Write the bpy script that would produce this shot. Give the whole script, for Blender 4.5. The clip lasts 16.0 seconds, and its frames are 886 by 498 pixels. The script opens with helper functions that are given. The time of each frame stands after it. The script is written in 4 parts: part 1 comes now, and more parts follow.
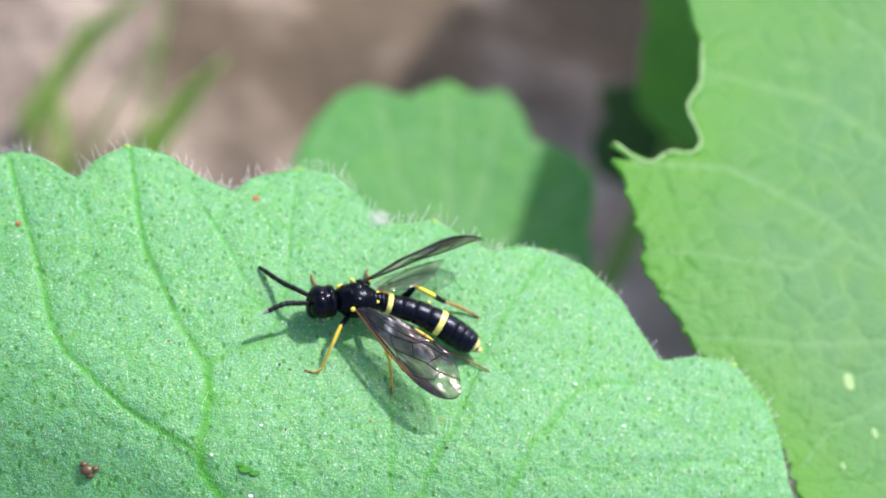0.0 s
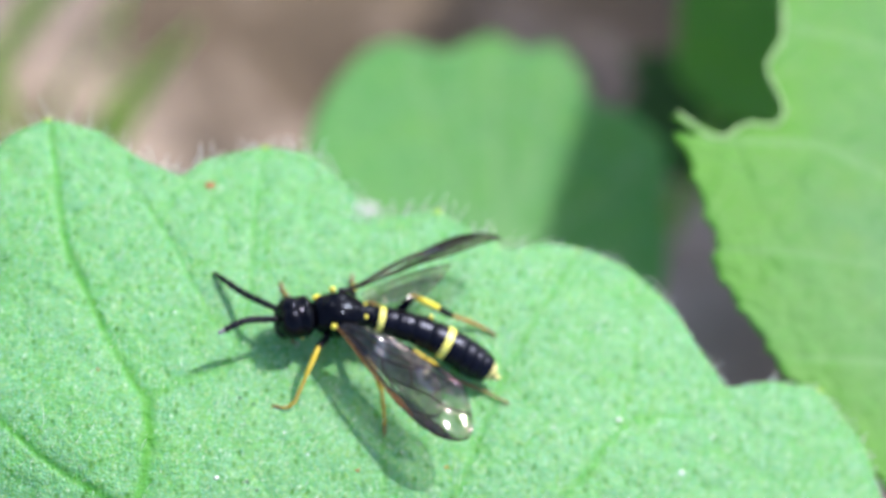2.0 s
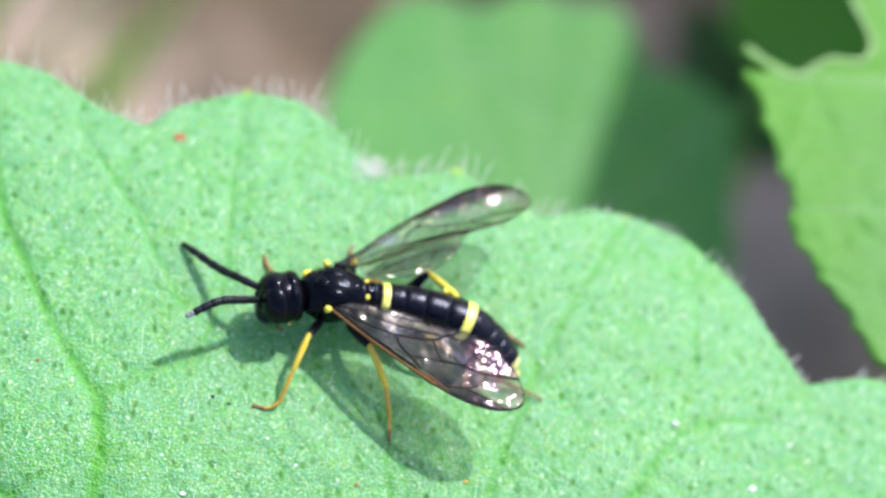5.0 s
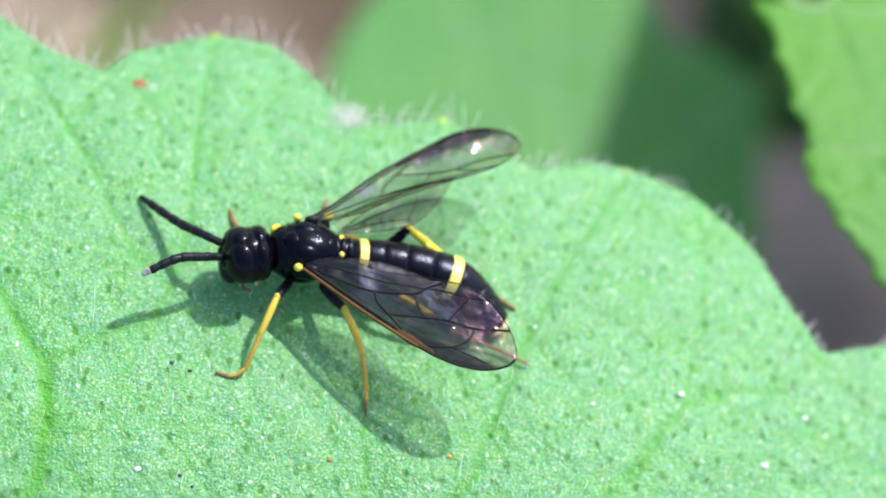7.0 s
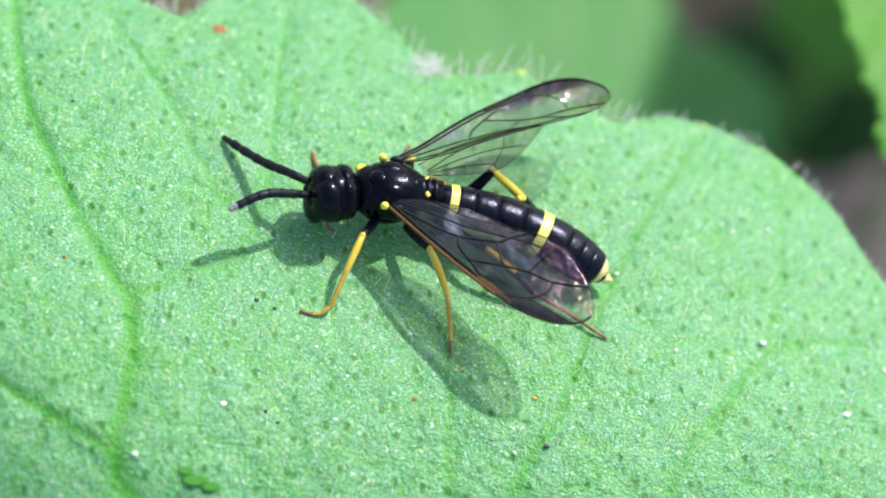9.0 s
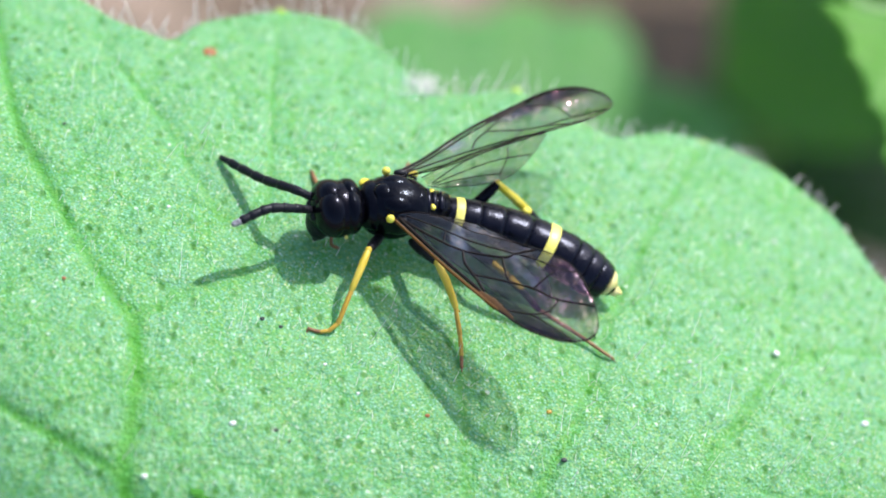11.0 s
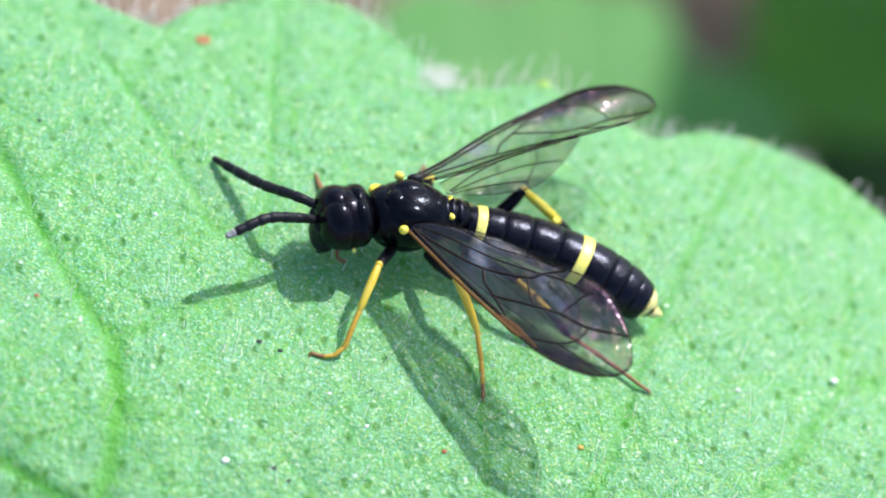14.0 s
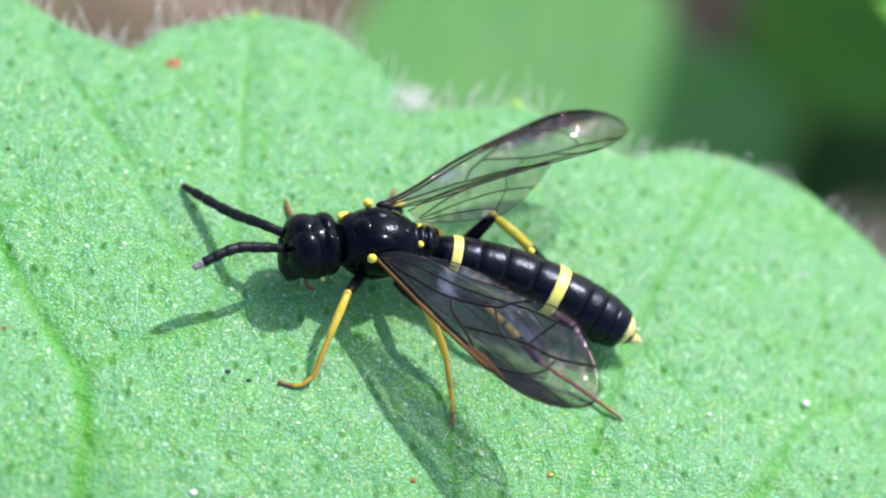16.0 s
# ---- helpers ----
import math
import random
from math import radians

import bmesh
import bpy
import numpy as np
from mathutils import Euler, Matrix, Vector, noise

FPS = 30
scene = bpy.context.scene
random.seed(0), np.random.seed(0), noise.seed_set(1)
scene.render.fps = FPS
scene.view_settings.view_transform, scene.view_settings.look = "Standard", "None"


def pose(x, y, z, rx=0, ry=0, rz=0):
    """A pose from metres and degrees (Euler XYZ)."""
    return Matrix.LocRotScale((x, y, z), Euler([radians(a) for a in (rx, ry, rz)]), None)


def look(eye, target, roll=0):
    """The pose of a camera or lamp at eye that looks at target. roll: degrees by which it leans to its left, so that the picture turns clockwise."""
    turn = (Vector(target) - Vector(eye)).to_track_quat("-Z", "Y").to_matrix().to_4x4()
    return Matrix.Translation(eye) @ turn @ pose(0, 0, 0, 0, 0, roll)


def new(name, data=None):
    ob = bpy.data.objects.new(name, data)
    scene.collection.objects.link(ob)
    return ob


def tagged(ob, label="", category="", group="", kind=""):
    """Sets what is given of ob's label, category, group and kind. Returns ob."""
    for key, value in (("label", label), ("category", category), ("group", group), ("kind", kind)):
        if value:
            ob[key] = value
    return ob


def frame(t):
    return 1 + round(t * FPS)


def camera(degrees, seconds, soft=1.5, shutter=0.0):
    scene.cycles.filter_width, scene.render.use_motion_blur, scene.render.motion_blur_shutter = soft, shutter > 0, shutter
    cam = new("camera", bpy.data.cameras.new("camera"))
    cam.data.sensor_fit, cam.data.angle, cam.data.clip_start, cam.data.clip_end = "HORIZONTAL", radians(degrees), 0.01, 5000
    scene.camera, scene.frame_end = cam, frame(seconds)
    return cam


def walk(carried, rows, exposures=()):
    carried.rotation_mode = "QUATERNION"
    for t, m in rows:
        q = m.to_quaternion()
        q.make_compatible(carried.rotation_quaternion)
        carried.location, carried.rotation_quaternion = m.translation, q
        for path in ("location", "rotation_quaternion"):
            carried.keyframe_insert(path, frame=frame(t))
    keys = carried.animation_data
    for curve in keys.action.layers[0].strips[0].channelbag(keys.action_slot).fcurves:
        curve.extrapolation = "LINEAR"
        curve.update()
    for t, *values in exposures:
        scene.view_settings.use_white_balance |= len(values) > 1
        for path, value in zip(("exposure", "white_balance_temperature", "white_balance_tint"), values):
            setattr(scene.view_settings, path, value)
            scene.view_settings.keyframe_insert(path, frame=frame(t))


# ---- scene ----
cam = camera(16, 16.0, soft=1.8)
ROWS = [
    (0, -0.02681, -0.07432, 0.13082, 30.395, -14.116, 0.770),
    (0.5, -0.02424, -0.06717, 0.11988, 30.334, -14.131, 0.580),
    (1, -0.02157, -0.06063, 0.10963, 30.172, -14.023, 0.625),
    (1.5, -0.02065, -0.05767, 0.10409, 30.251, -14.132, 0.579),
    (2, -0.02011, -0.05692, 0.10306, 30.246, -13.825, 0.430),
    (2.5, -0.02024, -0.05665, 0.10248, 30.136, -13.830, 0.430),
    (3, -0.01906, -0.05546, 0.10131, 30.055, -13.523, 0.547),
    (3.5, -0.01910, -0.05460, 0.10048, 29.814, -13.805, 0.587),
    (4, -0.01778, -0.05229, 0.09601, 29.639, -13.532, 0.999),
    (4.2, -0.01711, -0.05081, 0.09346, 29.640, -13.419, 0.952),
    (6.3, -0.01360, -0.04449, 0.07710, 30.972, -13.684, 0.689),
    (6.5, -0.01319, -0.04422, 0.07692, 30.617, -13.565, 1.034),
    (7, -0.01224, -0.04397, 0.07681, 30.279, -13.042, 1.069),
    (7.5, -0.01270, -0.04406, 0.07657, 30.447, -13.362, 0.812),
    (8, -0.01323, -0.04418, 0.07660, 30.580, -13.453, 0.658),
    (8.5, -0.01293, -0.04483, 0.07628, 31.145, -13.185, 0.678),
    (9, -0.01543, -0.04793, 0.07311, 32.345, -14.261, 1.005),
    (9.5, -0.01813, -0.05035, 0.06999, 34.466, -15.227, 0.094),
    (10, -0.01794, -0.05042, 0.07057, 35.394, -14.495, -1.300),
    (10.2, -0.01801, -0.05105, 0.07004, 36.082, -14.579, -1.665),
    (12.3, -0.01659, -0.04697, 0.06562, 35.612, -15.419, -1.042),
    (12.5, -0.01652, -0.04647, 0.06461, 35.705, -15.467, -1.044),
    (13, -0.01649, -0.04482, 0.06278, 35.213, -15.547, -1.018),
    (13.5, -0.01634, -0.04474, 0.06198, 35.525, -15.354, -1.206),
    (14, -0.01597, -0.04386, 0.06165, 35.314, -15.141, -1.227),
    (14.5, -0.01589, -0.04359, 0.06140, 35.247, -15.228, -1.251),
    (15, -0.01571, -0.04385, 0.06122, 35.090, -15.217, -0.899),
    (15.5, -0.01566, -0.04277, 0.06213, 34.195, -14.988, -0.776),
    (16, -0.01481, -0.04196, 0.06321, 34.096, -14.504, -1.188),
]
EXPOSURES = [(0, 0.76), (2.5, 0.79), (4, 0.85), (6.5, 0.82), (9, 0.75), (9.5, 0.68), (10, 0.66), (12.3, 0.85), (13.5, 0.81), (14.5, 0.81), (15, 0.74), (16, 0.70)]
walk(cam, [(t, pose(x, y, z, a, b, c)) for t, x, y, z, a, b, c in ROWS], EXPOSURES)
cam.data.dof.use_dof = True
cam.data.dof.aperture_fstop = 44

# ---- world, sun ----
SUN = Vector((0.38, 0.47, 1.0)).normalized()
world = bpy.data.worlds.new("sky")
scene.world = world
world.use_nodes = True
sky = world.node_tree.nodes.new("ShaderNodeTexSky")
sky.sky_type, sky.sun_disc = "NISHITA", False
sky.dust_density, sky.ozone_density = 2.5, 0.8
sky.sun_elevation = math.asin(SUN.z)
sky.sun_rotation = math.atan2(SUN.x, SUN.y)
world.node_tree.nodes["Background"].inputs["Strength"].default_value = 0.15
world.node_tree.links.new(sky.outputs[0], world.node_tree.nodes["Background"].inputs["Color"])
lamp = bpy.data.lights.new("sun", "SUN")
lamp.energy, lamp.angle, lamp.color = 2.85, radians(1.0), (1.0, 0.96, 0.9)
sun = new("sun", lamp)
sun.matrix_world = look(SUN * 2, (0, 0, 0))

# ---- materials ----
MM = 0.001


class Mat:
    """A node material with short calls to add and join nodes."""

    def __init__(self, name):
        self.m = bpy.data.materials.new(name)
        self.m.use_nodes = True
        self.t = self.m.node_tree
        self.t.nodes.clear()
        self.out = self.t.nodes.new("ShaderNodeOutputMaterial")
        self.pos = self.node("TexCoord").outputs["Object"]

    def node(self, kind, **values):
        n = self.t.nodes.new("ShaderNode" + kind)
        for key, v in values.items():
            self.put(n, key, v)
        return n

    def put(self, n, key, v):
        s = n.inputs[key.replace("_", " ")]
        if isinstance(v, bpy.types.NodeSocket):
            self.t.links.new(v, s)
        else:
            s.default_value = (*v, 1.0) if isinstance(v, tuple) and len(v) == 3 and s.type == "RGBA" else v

    def noise(self, scale, detail=3.0, rough=0.5, distortion=0.0):
        return self.node("TexNoise", Vector=self.pos, Scale=scale, Detail=detail, Roughness=rough, Distortion=distortion).outputs["Fac"]

    def voronoi(self, scale, randomness=1.0):
        return self.node("TexVoronoi", Vector=self.pos, Scale=scale, Randomness=randomness)

    def ramp(self, fac, stops):
        n = self.node("ValToRGB", Fac=fac)
        e = n.color_ramp.elements
        while len(e) < len(stops):
            e.new(0.5)
        for k, (p, c) in zip(e, stops):
            k.position, k.color = p, ((*c, 1.0) if isinstance(c, tuple) else (c, c, c, 1.0))
        return n.outputs["Color"]

    def mix(self, fac, a, b, blend="MIX"):
        n = self.t.nodes.new("ShaderNodeMix")
        n.data_type, n.blend_type = "RGBA", blend
        for s, v in ((n.inputs[0], fac), (n.inputs[6], a), (n.inputs[7], b)):
            if isinstance(v, bpy.types.NodeSocket):
                self.t.links.new(v, s)
            else:
                s.default_value = (*v, 1.0) if isinstance(v, tuple) else v
        return n.outputs[2]

    def math(self, op, a, b=0.5):
        n = self.t.nodes.new("ShaderNodeMath")
        n.operation = op
        for s, v in zip(n.inputs, (a, b)):
            if isinstance(v, bpy.types.NodeSocket):
                self.t.links.new(v, s)
            else:
                s.default_value = v
        return n.outputs[0]

    def bump(self, height, distance, strength=1.0, normal=None):
        n = self.node("Bump", Height=height, Distance=distance, Strength=strength)
        if normal is not None:
            self.t.links.new(normal, n.inputs["Normal"])
        return n.outputs["Normal"]

    def principled(self, **values):
        return self.node("BsdfPrincipled", **values).outputs[0]

    def blend(self, fac, a, b):
        n = self.node("MixShader", Fac=fac)
        self.t.links.new(a, n.inputs[1])
        self.t.links.new(b, n.inputs[2])
        return n.outputs[0]

    def done(self, shader):
        self.t.links.new(shader, self.out.inputs["Surface"])
        return self.m


def leaf_material(name, dark, light, vein, lit, share=0.3, pits=True, sheen=0.5, edge=None):
    m = Mat(name)
    patches = m.noise(260.0, 4.0, 0.55)
    col = m.mix(m.ramp(patches, [(0.35, 0.0), (0.68, 1.0)]), dark, tuple(a * 0.6 + b * 0.4 for a, b in zip(dark, light)))
    grain = m.node("SeparateColor", Color=m.voronoi(15000.0).outputs["Color"])
    flecks = m.node("SeparateColor", Color=m.voronoi(21000.0).outputs["Color"])
    col = m.mix(m.ramp(grain.outputs[0], [(0.05, 0.0), (1.0, 0.34)]), col, light)
    col = m.mix(m.ramp(grain.outputs[1], [(0.7, 0.0), (1.0, 0.22)]), col, tuple(v * 0.8 for v in dark))
    col = m.mix(m.math("MULTIPLY", m.ramp(m.noise(6500.0, 3.0, 0.7), [(0.40, 0.0), (0.62, 1.0)]), 0.6), col, light)
    col = m.mix(m.math("MULTIPLY", m.ramp(m.noise(7500.0, 2.0, 0.6, 0.5), [(0.56, 0.0), (0.7, 1.0)]), 0.22), col, tuple(v * 0.75 for v in dark))
    col = m.mix(m.math("MULTIPLY", m.ramp(m.noise(2300.0, 3.0, 0.6, 0.4), [(0.42, 0.0), (0.64, 1.0)]), 0.28), col, tuple(v * 1.06 for v in light))
    warm = m.math("MULTIPLY", m.ramp(m.noise(520.0, 3.0, 0.6), [(0.45, 0.0), (0.68, 1.0)]), 0.45)
    col = m.mix(warm, col, (dark[0] * 1.9, dark[1] * 1.35, dark[2] * 0.7))
    net = m.node("TexVoronoi", Vector=m.mix(0.0009, m.pos, m.node("TexNoise", Vector=m.pos, Scale=700.0).outputs["Color"], "ADD"), Scale=420.0)
    net.feature = "DISTANCE_TO_EDGE"
    col = m.mix(m.ramp(net.outputs["Distance"], [(0.0, 0.42), (0.07, 0.0)]), col, vein)
    if edge:
        rim = m.node("Attribute")
        rim.attribute_name = "rim"
        col = m.mix(m.math("MULTIPLY", rim.outputs["Fac"], m.ramp(m.noise(120.0, 2.0), [(0.3, 0.5), (0.6, 1.0)])), col, edge)
    veins = m.node("Attribute")
    veins.attribute_name = "vein"
    normal = m.bump(m.noise(7000.0, 3.0, 0.6), 0.00006, 0.6)
    normal = m.bump(m.noise(1000.0, 3.0, 0.6), 0.0004, 0.6, normal)
    normal = m.bump(m.ramp(net.outputs["Distance"], [(0.0, 0.0), (0.16, 0.75), (0.4, 1.0)]), 0.00008, 0.7, normal)
    if pits:
        place = m.node("Mapping", Vector=m.pos, Rotation=(0.0, 0.0, 0.15), Scale=(1.0, 0.72, 1.0))
        bent = m.mix(0.00012, place.outputs[0], m.node("TexNoise", Vector=m.pos, Scale=5000.0).outputs["Color"], "ADD")
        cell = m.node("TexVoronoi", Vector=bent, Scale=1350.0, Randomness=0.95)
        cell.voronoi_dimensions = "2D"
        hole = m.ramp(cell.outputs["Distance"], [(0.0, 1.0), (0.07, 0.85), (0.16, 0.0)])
        normal = m.bump(m.math("MULTIPLY", hole, -1.0), 0.00003, 0.7, normal)
        normal = m.bump(m.voronoi(11000.0).outputs["Distance"], -0.00003, 0.8, normal)
        # glitter of the leaf cells painted in as cyan, yellow and white specks
        col = m.mix(m.ramp(flecks.outputs[0], [(0.55, 0.0), (0.95, 0.5)]), col, (0.20, 0.54, 0.42))
        col = m.mix(m.ramp(grain.outputs[2], [(0.65, 0.0), (0.95, 0.48)]), col, (0.32, 0.52, 0.13))
        col = m.mix(m.ramp(flecks.outputs[1], [(0.965, 0.0), (0.975, 0.36)]), col, (0.85, 0.85, 0.62))
        col = m.mix(m.ramp(flecks.outputs[2], [(0.94, 0.0), (0.955, 0.34)]), col, (0.55, 0.88, 0.80))
        painted_glint = m.node("SeparateColor", Color=m.voronoi(11500.0).outputs["Color"])
        col = m.mix(m.ramp(painted_glint.outputs[0], [(0.990, 0.0), (0.994, 0.45)]), col, (0.86, 0.95, 0.84))
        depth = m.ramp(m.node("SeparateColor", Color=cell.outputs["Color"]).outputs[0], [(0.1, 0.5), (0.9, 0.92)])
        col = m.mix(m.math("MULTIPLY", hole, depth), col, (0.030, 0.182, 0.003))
    col = m.mix(m.ramp(veins.outputs["Fac"], [(0.06, 0.0), (0.9, 0.78)]), col, vein)
    gloss = m.ramp(flecks.outputs[0], [(0.0, 0.62), (0.75, 0.48), (1.0, 0.27)])
    face = m.principled(Base_Color=col, Roughness=gloss, Normal=normal, Specular_IOR_Level=sheen,
                        Subsurface_Weight=0.4 if pits else 0.0, Subsurface_Radius=(0.5, 1.0, 0.2), Subsurface_Scale=0.00042)
    back = m.node("BsdfTranslucent", Color=m.mix(0.35, lit, col), Normal=normal).outputs[0]
    return m.done(m.blend(share, face, back))


def chitin(name, colour, rough=0.2, colour_2=None, spots=900.0, relief=0.00001, spec=0.5, tint=(1.0, 1.0, 1.0), waves=0.000006):
    m = Mat(name)
    col = m.mix(m.ramp(m.noise(spots, 4.0, 0.6), [(0.35, 0.0), (0.7, 1.0)]), colour, colour_2 or tuple(min(1.0, v * 1.5 + 0.002) for v in colour))
    normal = m.bump(m.noise(3600.0, 2.0, 0.6), waves, 0.8)
    normal = m.bump(m.noise(9000.0, 3.0, 0.6), relief, 0.7, normal)
    r = m.ramp(m.noise(2500.0, 3.0), [(0.3, rough), (0.75, min(1.0, rough * 1.3))])
    return m.done(m.principled(Base_Color=col, Roughness=r, Normal=normal, Specular_IOR_Level=spec, Specular_Tint=tint))


def wing_material(name, tint, share):
    """Clear smoky film: tinted see-through under a thin-film gloss of changing colour."""
    m = Mat(name)
    wave = m.noise(330.0, 2.0, 0.5, 0.4)
    normal = m.bump(wave, 0.0005, 0.8)
    normal = m.bump(m.noise(1900.0, 2.0), 0.00013, 0.9, normal)
    hue = m.ramp(m.noise(300.0, 2.0, 0.5, 1.0), [(0.25, (0.56, 0.60, 0.66)), (0.50, (0.70, 0.66, 0.64)), (0.60, (0.82, 0.50, 0.70)), (0.68, (0.62, 0.46, 0.74)), (0.8, (0.78, 0.66, 0.62))])
    film = m.node("BsdfGlossy", Color=hue, Roughness=0.10, Normal=normal).outputs[0]
    smoke = m.ramp(m.noise(450.0, 2.0), [(0.35, tint), (0.7, tuple(v * 0.86 for v in tint))])
    dark = m.node("Attribute")
    dark.attribute_name = "smoke"
    smoke = m.mix(dark.outputs["Fac"], smoke, (0.17, 0.135, 0.14))
    clear = m.node("BsdfTransparent", Color=smoke).outputs[0]
    patch = m.ramp(m.noise(800.0, 2.0, 0.5), [(0.40, share * 0.9), (0.62, share * 1.4), (0.72, share * 6.0)])
    return m.done(m.blend(patch, clear, film))


def soil_material():
    m = Mat("bare_soil")
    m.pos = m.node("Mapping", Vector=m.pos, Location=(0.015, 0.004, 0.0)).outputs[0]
    # sunlit and dim patches of the soil come from this colour noise
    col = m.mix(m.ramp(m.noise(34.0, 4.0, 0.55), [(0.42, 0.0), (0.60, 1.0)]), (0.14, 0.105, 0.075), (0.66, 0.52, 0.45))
    col = m.mix(m.ramp(m.noise(400.0, 4.0, 0.6), [(0.3, 0.5), (0.7, 0.0)]), col, (0.10, 0.075, 0.06))
    normal = m.bump(m.noise(160.0, 6.0, 0.65), 0.004, 0.8)
    return m.done(m.principled(Base_Color=col, Roughness=0.9, Normal=normal, Specular_IOR_Level=0.2))


def plain(name, colour, rough=0.6):
    m = Mat(name)
    col = m.mix(m.noise(3000.0, 3.0), tuple(v * 0.8 for v in colour), colour)
    return m.done(m.principled(Base_Color=col, Roughness=rough))


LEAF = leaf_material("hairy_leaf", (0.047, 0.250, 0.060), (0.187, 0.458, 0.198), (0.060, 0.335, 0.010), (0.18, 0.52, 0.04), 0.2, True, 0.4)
LEAF_2 = leaf_material("smooth_leaf", (0.078, 0.262, 0.075), (0.125, 0.325, 0.12), (0.20, 0.42, 0.15), (0.19, 0.49, 0.04), 0.4, False, 0.45, (0.10, 0.34, 0.025))
LEAF_3 = leaf_material("shaded_leaf", (0.064, 0.262, 0.062), (0.098, 0.325, 0.092), (0.21, 0.40, 0.17), (0.15, 0.45, 0.03), 0.28, False, 0.3)
LEAF_6 = leaf_material("deep_green_leaf", (0.07, 0.26, 0.022), (0.10, 0.32, 0.04), (0.11, 0.28, 0.05), (0.08, 0.30, 0.01), 0.3, False, 0.3)
# near-black green: the deep shade of the gap, put into a leaf colour
GAP_SHADE = leaf_material("gap_shade_leaf", (0.02, 0.07, 0.015), (0.03, 0.09, 0.02), (0.05, 0.12, 0.03), (0.04, 0.14, 0.01), 0.2, False, 0.2)
GRASS = leaf_material("grass", (0.34, 0.48, 0.22), (0.46, 0.58, 0.32), (0.16, 0.34, 0.06), (0.55, 0.75, 0.30), 0.75, False)
SOIL = soil_material()
BLACK = chitin("black_chitin", (0.001, 0.001, 0.002), 0.15, (0.002, 0.002, 0.004), 1500.0, 0.000013, 0.15, (0.62, 0.74, 1.0), 0.00002)
SATIN = chitin("satin_black_chitin", (0.0012, 0.0012, 0.003), 0.25, (0.0025, 0.0025, 0.006), 2500.0, 0.000012, 0.30, (0.66, 0.72, 1.0), 0.000016)
EYE = chitin("black_eye", (0.0008, 0.0008, 0.001), 0.165, None, 1500.0, 0.000002, 0.22, (0.62, 0.68, 1.0))
DULL_HEAD = chitin("punctured_black_chitin", (0.001, 0.001, 0.002), 0.17, (0.002, 0.002, 0.004), 2500.0, 0.000012, 0.16, (0.70, 0.72, 1.0), 0.000012)
DULL = chitin("dull_black_chitin", (0.004, 0.004, 0.006), 0.36, (0.010, 0.010, 0.014), 4000.0, 0.00003, 0.25, (0.8, 0.86, 1.0))
# the sun's glint on the near antenna's tip, put into a paler grey
GLINT_GREY = chitin("glint_grey_chitin", (0.07, 0.07, 0.09), 0.45, (0.42, 0.42, 0.46), 5000.0, 0.00003, 0.6)
YELLOW = chitin("yellow_chitin", (0.78, 0.66, 0.03), 0.35, (0.86, 0.78, 0.16), 1500.0)
PALE = chitin("pale_yellow_chitin", (0.78, 0.72, 0.10), 0.34, (0.86, 0.83, 0.28), 1500.0)
TIP = chitin("cream_chitin", (0.62, 0.52, 0.16), 0.4, (0.80, 0.74, 0.36), 3000.0)
AMBER = chitin("amber_chitin", (0.40, 0.24, 0.022), 0.34, (0.50, 0.34, 0.045), 1800.0)
RUSSET = chitin("russet_chitin", (0.32, 0.15, 0.03), 0.38, (0.42, 0.22, 0.05), 2200.0)
BROWN = chitin("brown_chitin", (0.17, 0.075, 0.03), 0.4, (0.26, 0.13, 0.05), 2200.0)
RIM = chitin("amber_brown_chitin", (0.10, 0.042, 0.006), 0.45, (0.15, 0.07, 0.012), 1800.0, 0.00001, 0.3)
OCHRE = chitin("ochre_chitin", (0.56, 0.42, 0.03), 0.35, (0.66, 0.52, 0.08), 1800.0)
WING = wing_material("smoky_wing_film", (0.88, 0.85, 0.82), 0.06)
STIGMA = chitin("dark_amber_chitin", (0.05, 0.026, 0.010), 0.55, (0.09, 0.04, 0.012), 1800.0, 0.00001, 0.2)
VEIN = chitin("dark_vein", (0.010, 0.007, 0.006), 0.4, None, 900.0, 0.00001, 0.15)


def hair_material():
    m = Mat("white_hair")
    face = m.principled(Base_Color=m.mix(m.noise(2000.0), (0.92, 0.95, 0.92), (0.97, 0.98, 0.96)), Roughness=0.3, Specular_IOR_Level=0.8)
    return m.done(m.blend(0.5, face, m.node("BsdfTranslucent", Color=(0.97, 0.98, 0.96)).outputs[0]))


HAIR = hair_material()
GLAND = plain("yellow_green_tip", (0.36, 0.58, 0.05), 0.4)
CRUMB = plain("dark_crumb", (0.11, 0.065, 0.03), 0.35)
RUST = plain("rust_spot", (0.36, 0.13, 0.05), 0.7)
SPECK = plain("dark_speck", (0.02, 0.03, 0.03), 0.5)
WHITE = plain("white_speck", (0.85, 0.88, 0.85), 0.3)
FLECK = plain("pale_fleck", (0.27, 0.44, 0.16), 0.6)
BLOTCH = plain("green_bruise", (0.038, 0.21, 0.014), 0.9)
DRY = plain("dry_leaf_edge", (0.24, 0.40, 0.16), 0.7)
STEM = plain("green_stalk", (0.12, 0.28, 0.06), 0.5)


# ---- mesh helpers (all lengths in millimetres until the mesh is made) ----
def mesh_of(name, verts, faces, material, smooth=True):
    me = bpy.data.meshes.new(name)
    me.from_pydata([tuple(c * MM for c in v) for v in verts], [], faces)
    me.materials.append(material)
    if smooth:
        me.polygons.foreach_set("use_smooth", [True] * len(me.polygons))
    me.update()
    return me


def part(name, shape, material, parent, label="", smooth=True):
    ob = new(name, mesh_of(name, *shape, material, smooth))
    ob.parent = parent
    return tagged(ob, label)


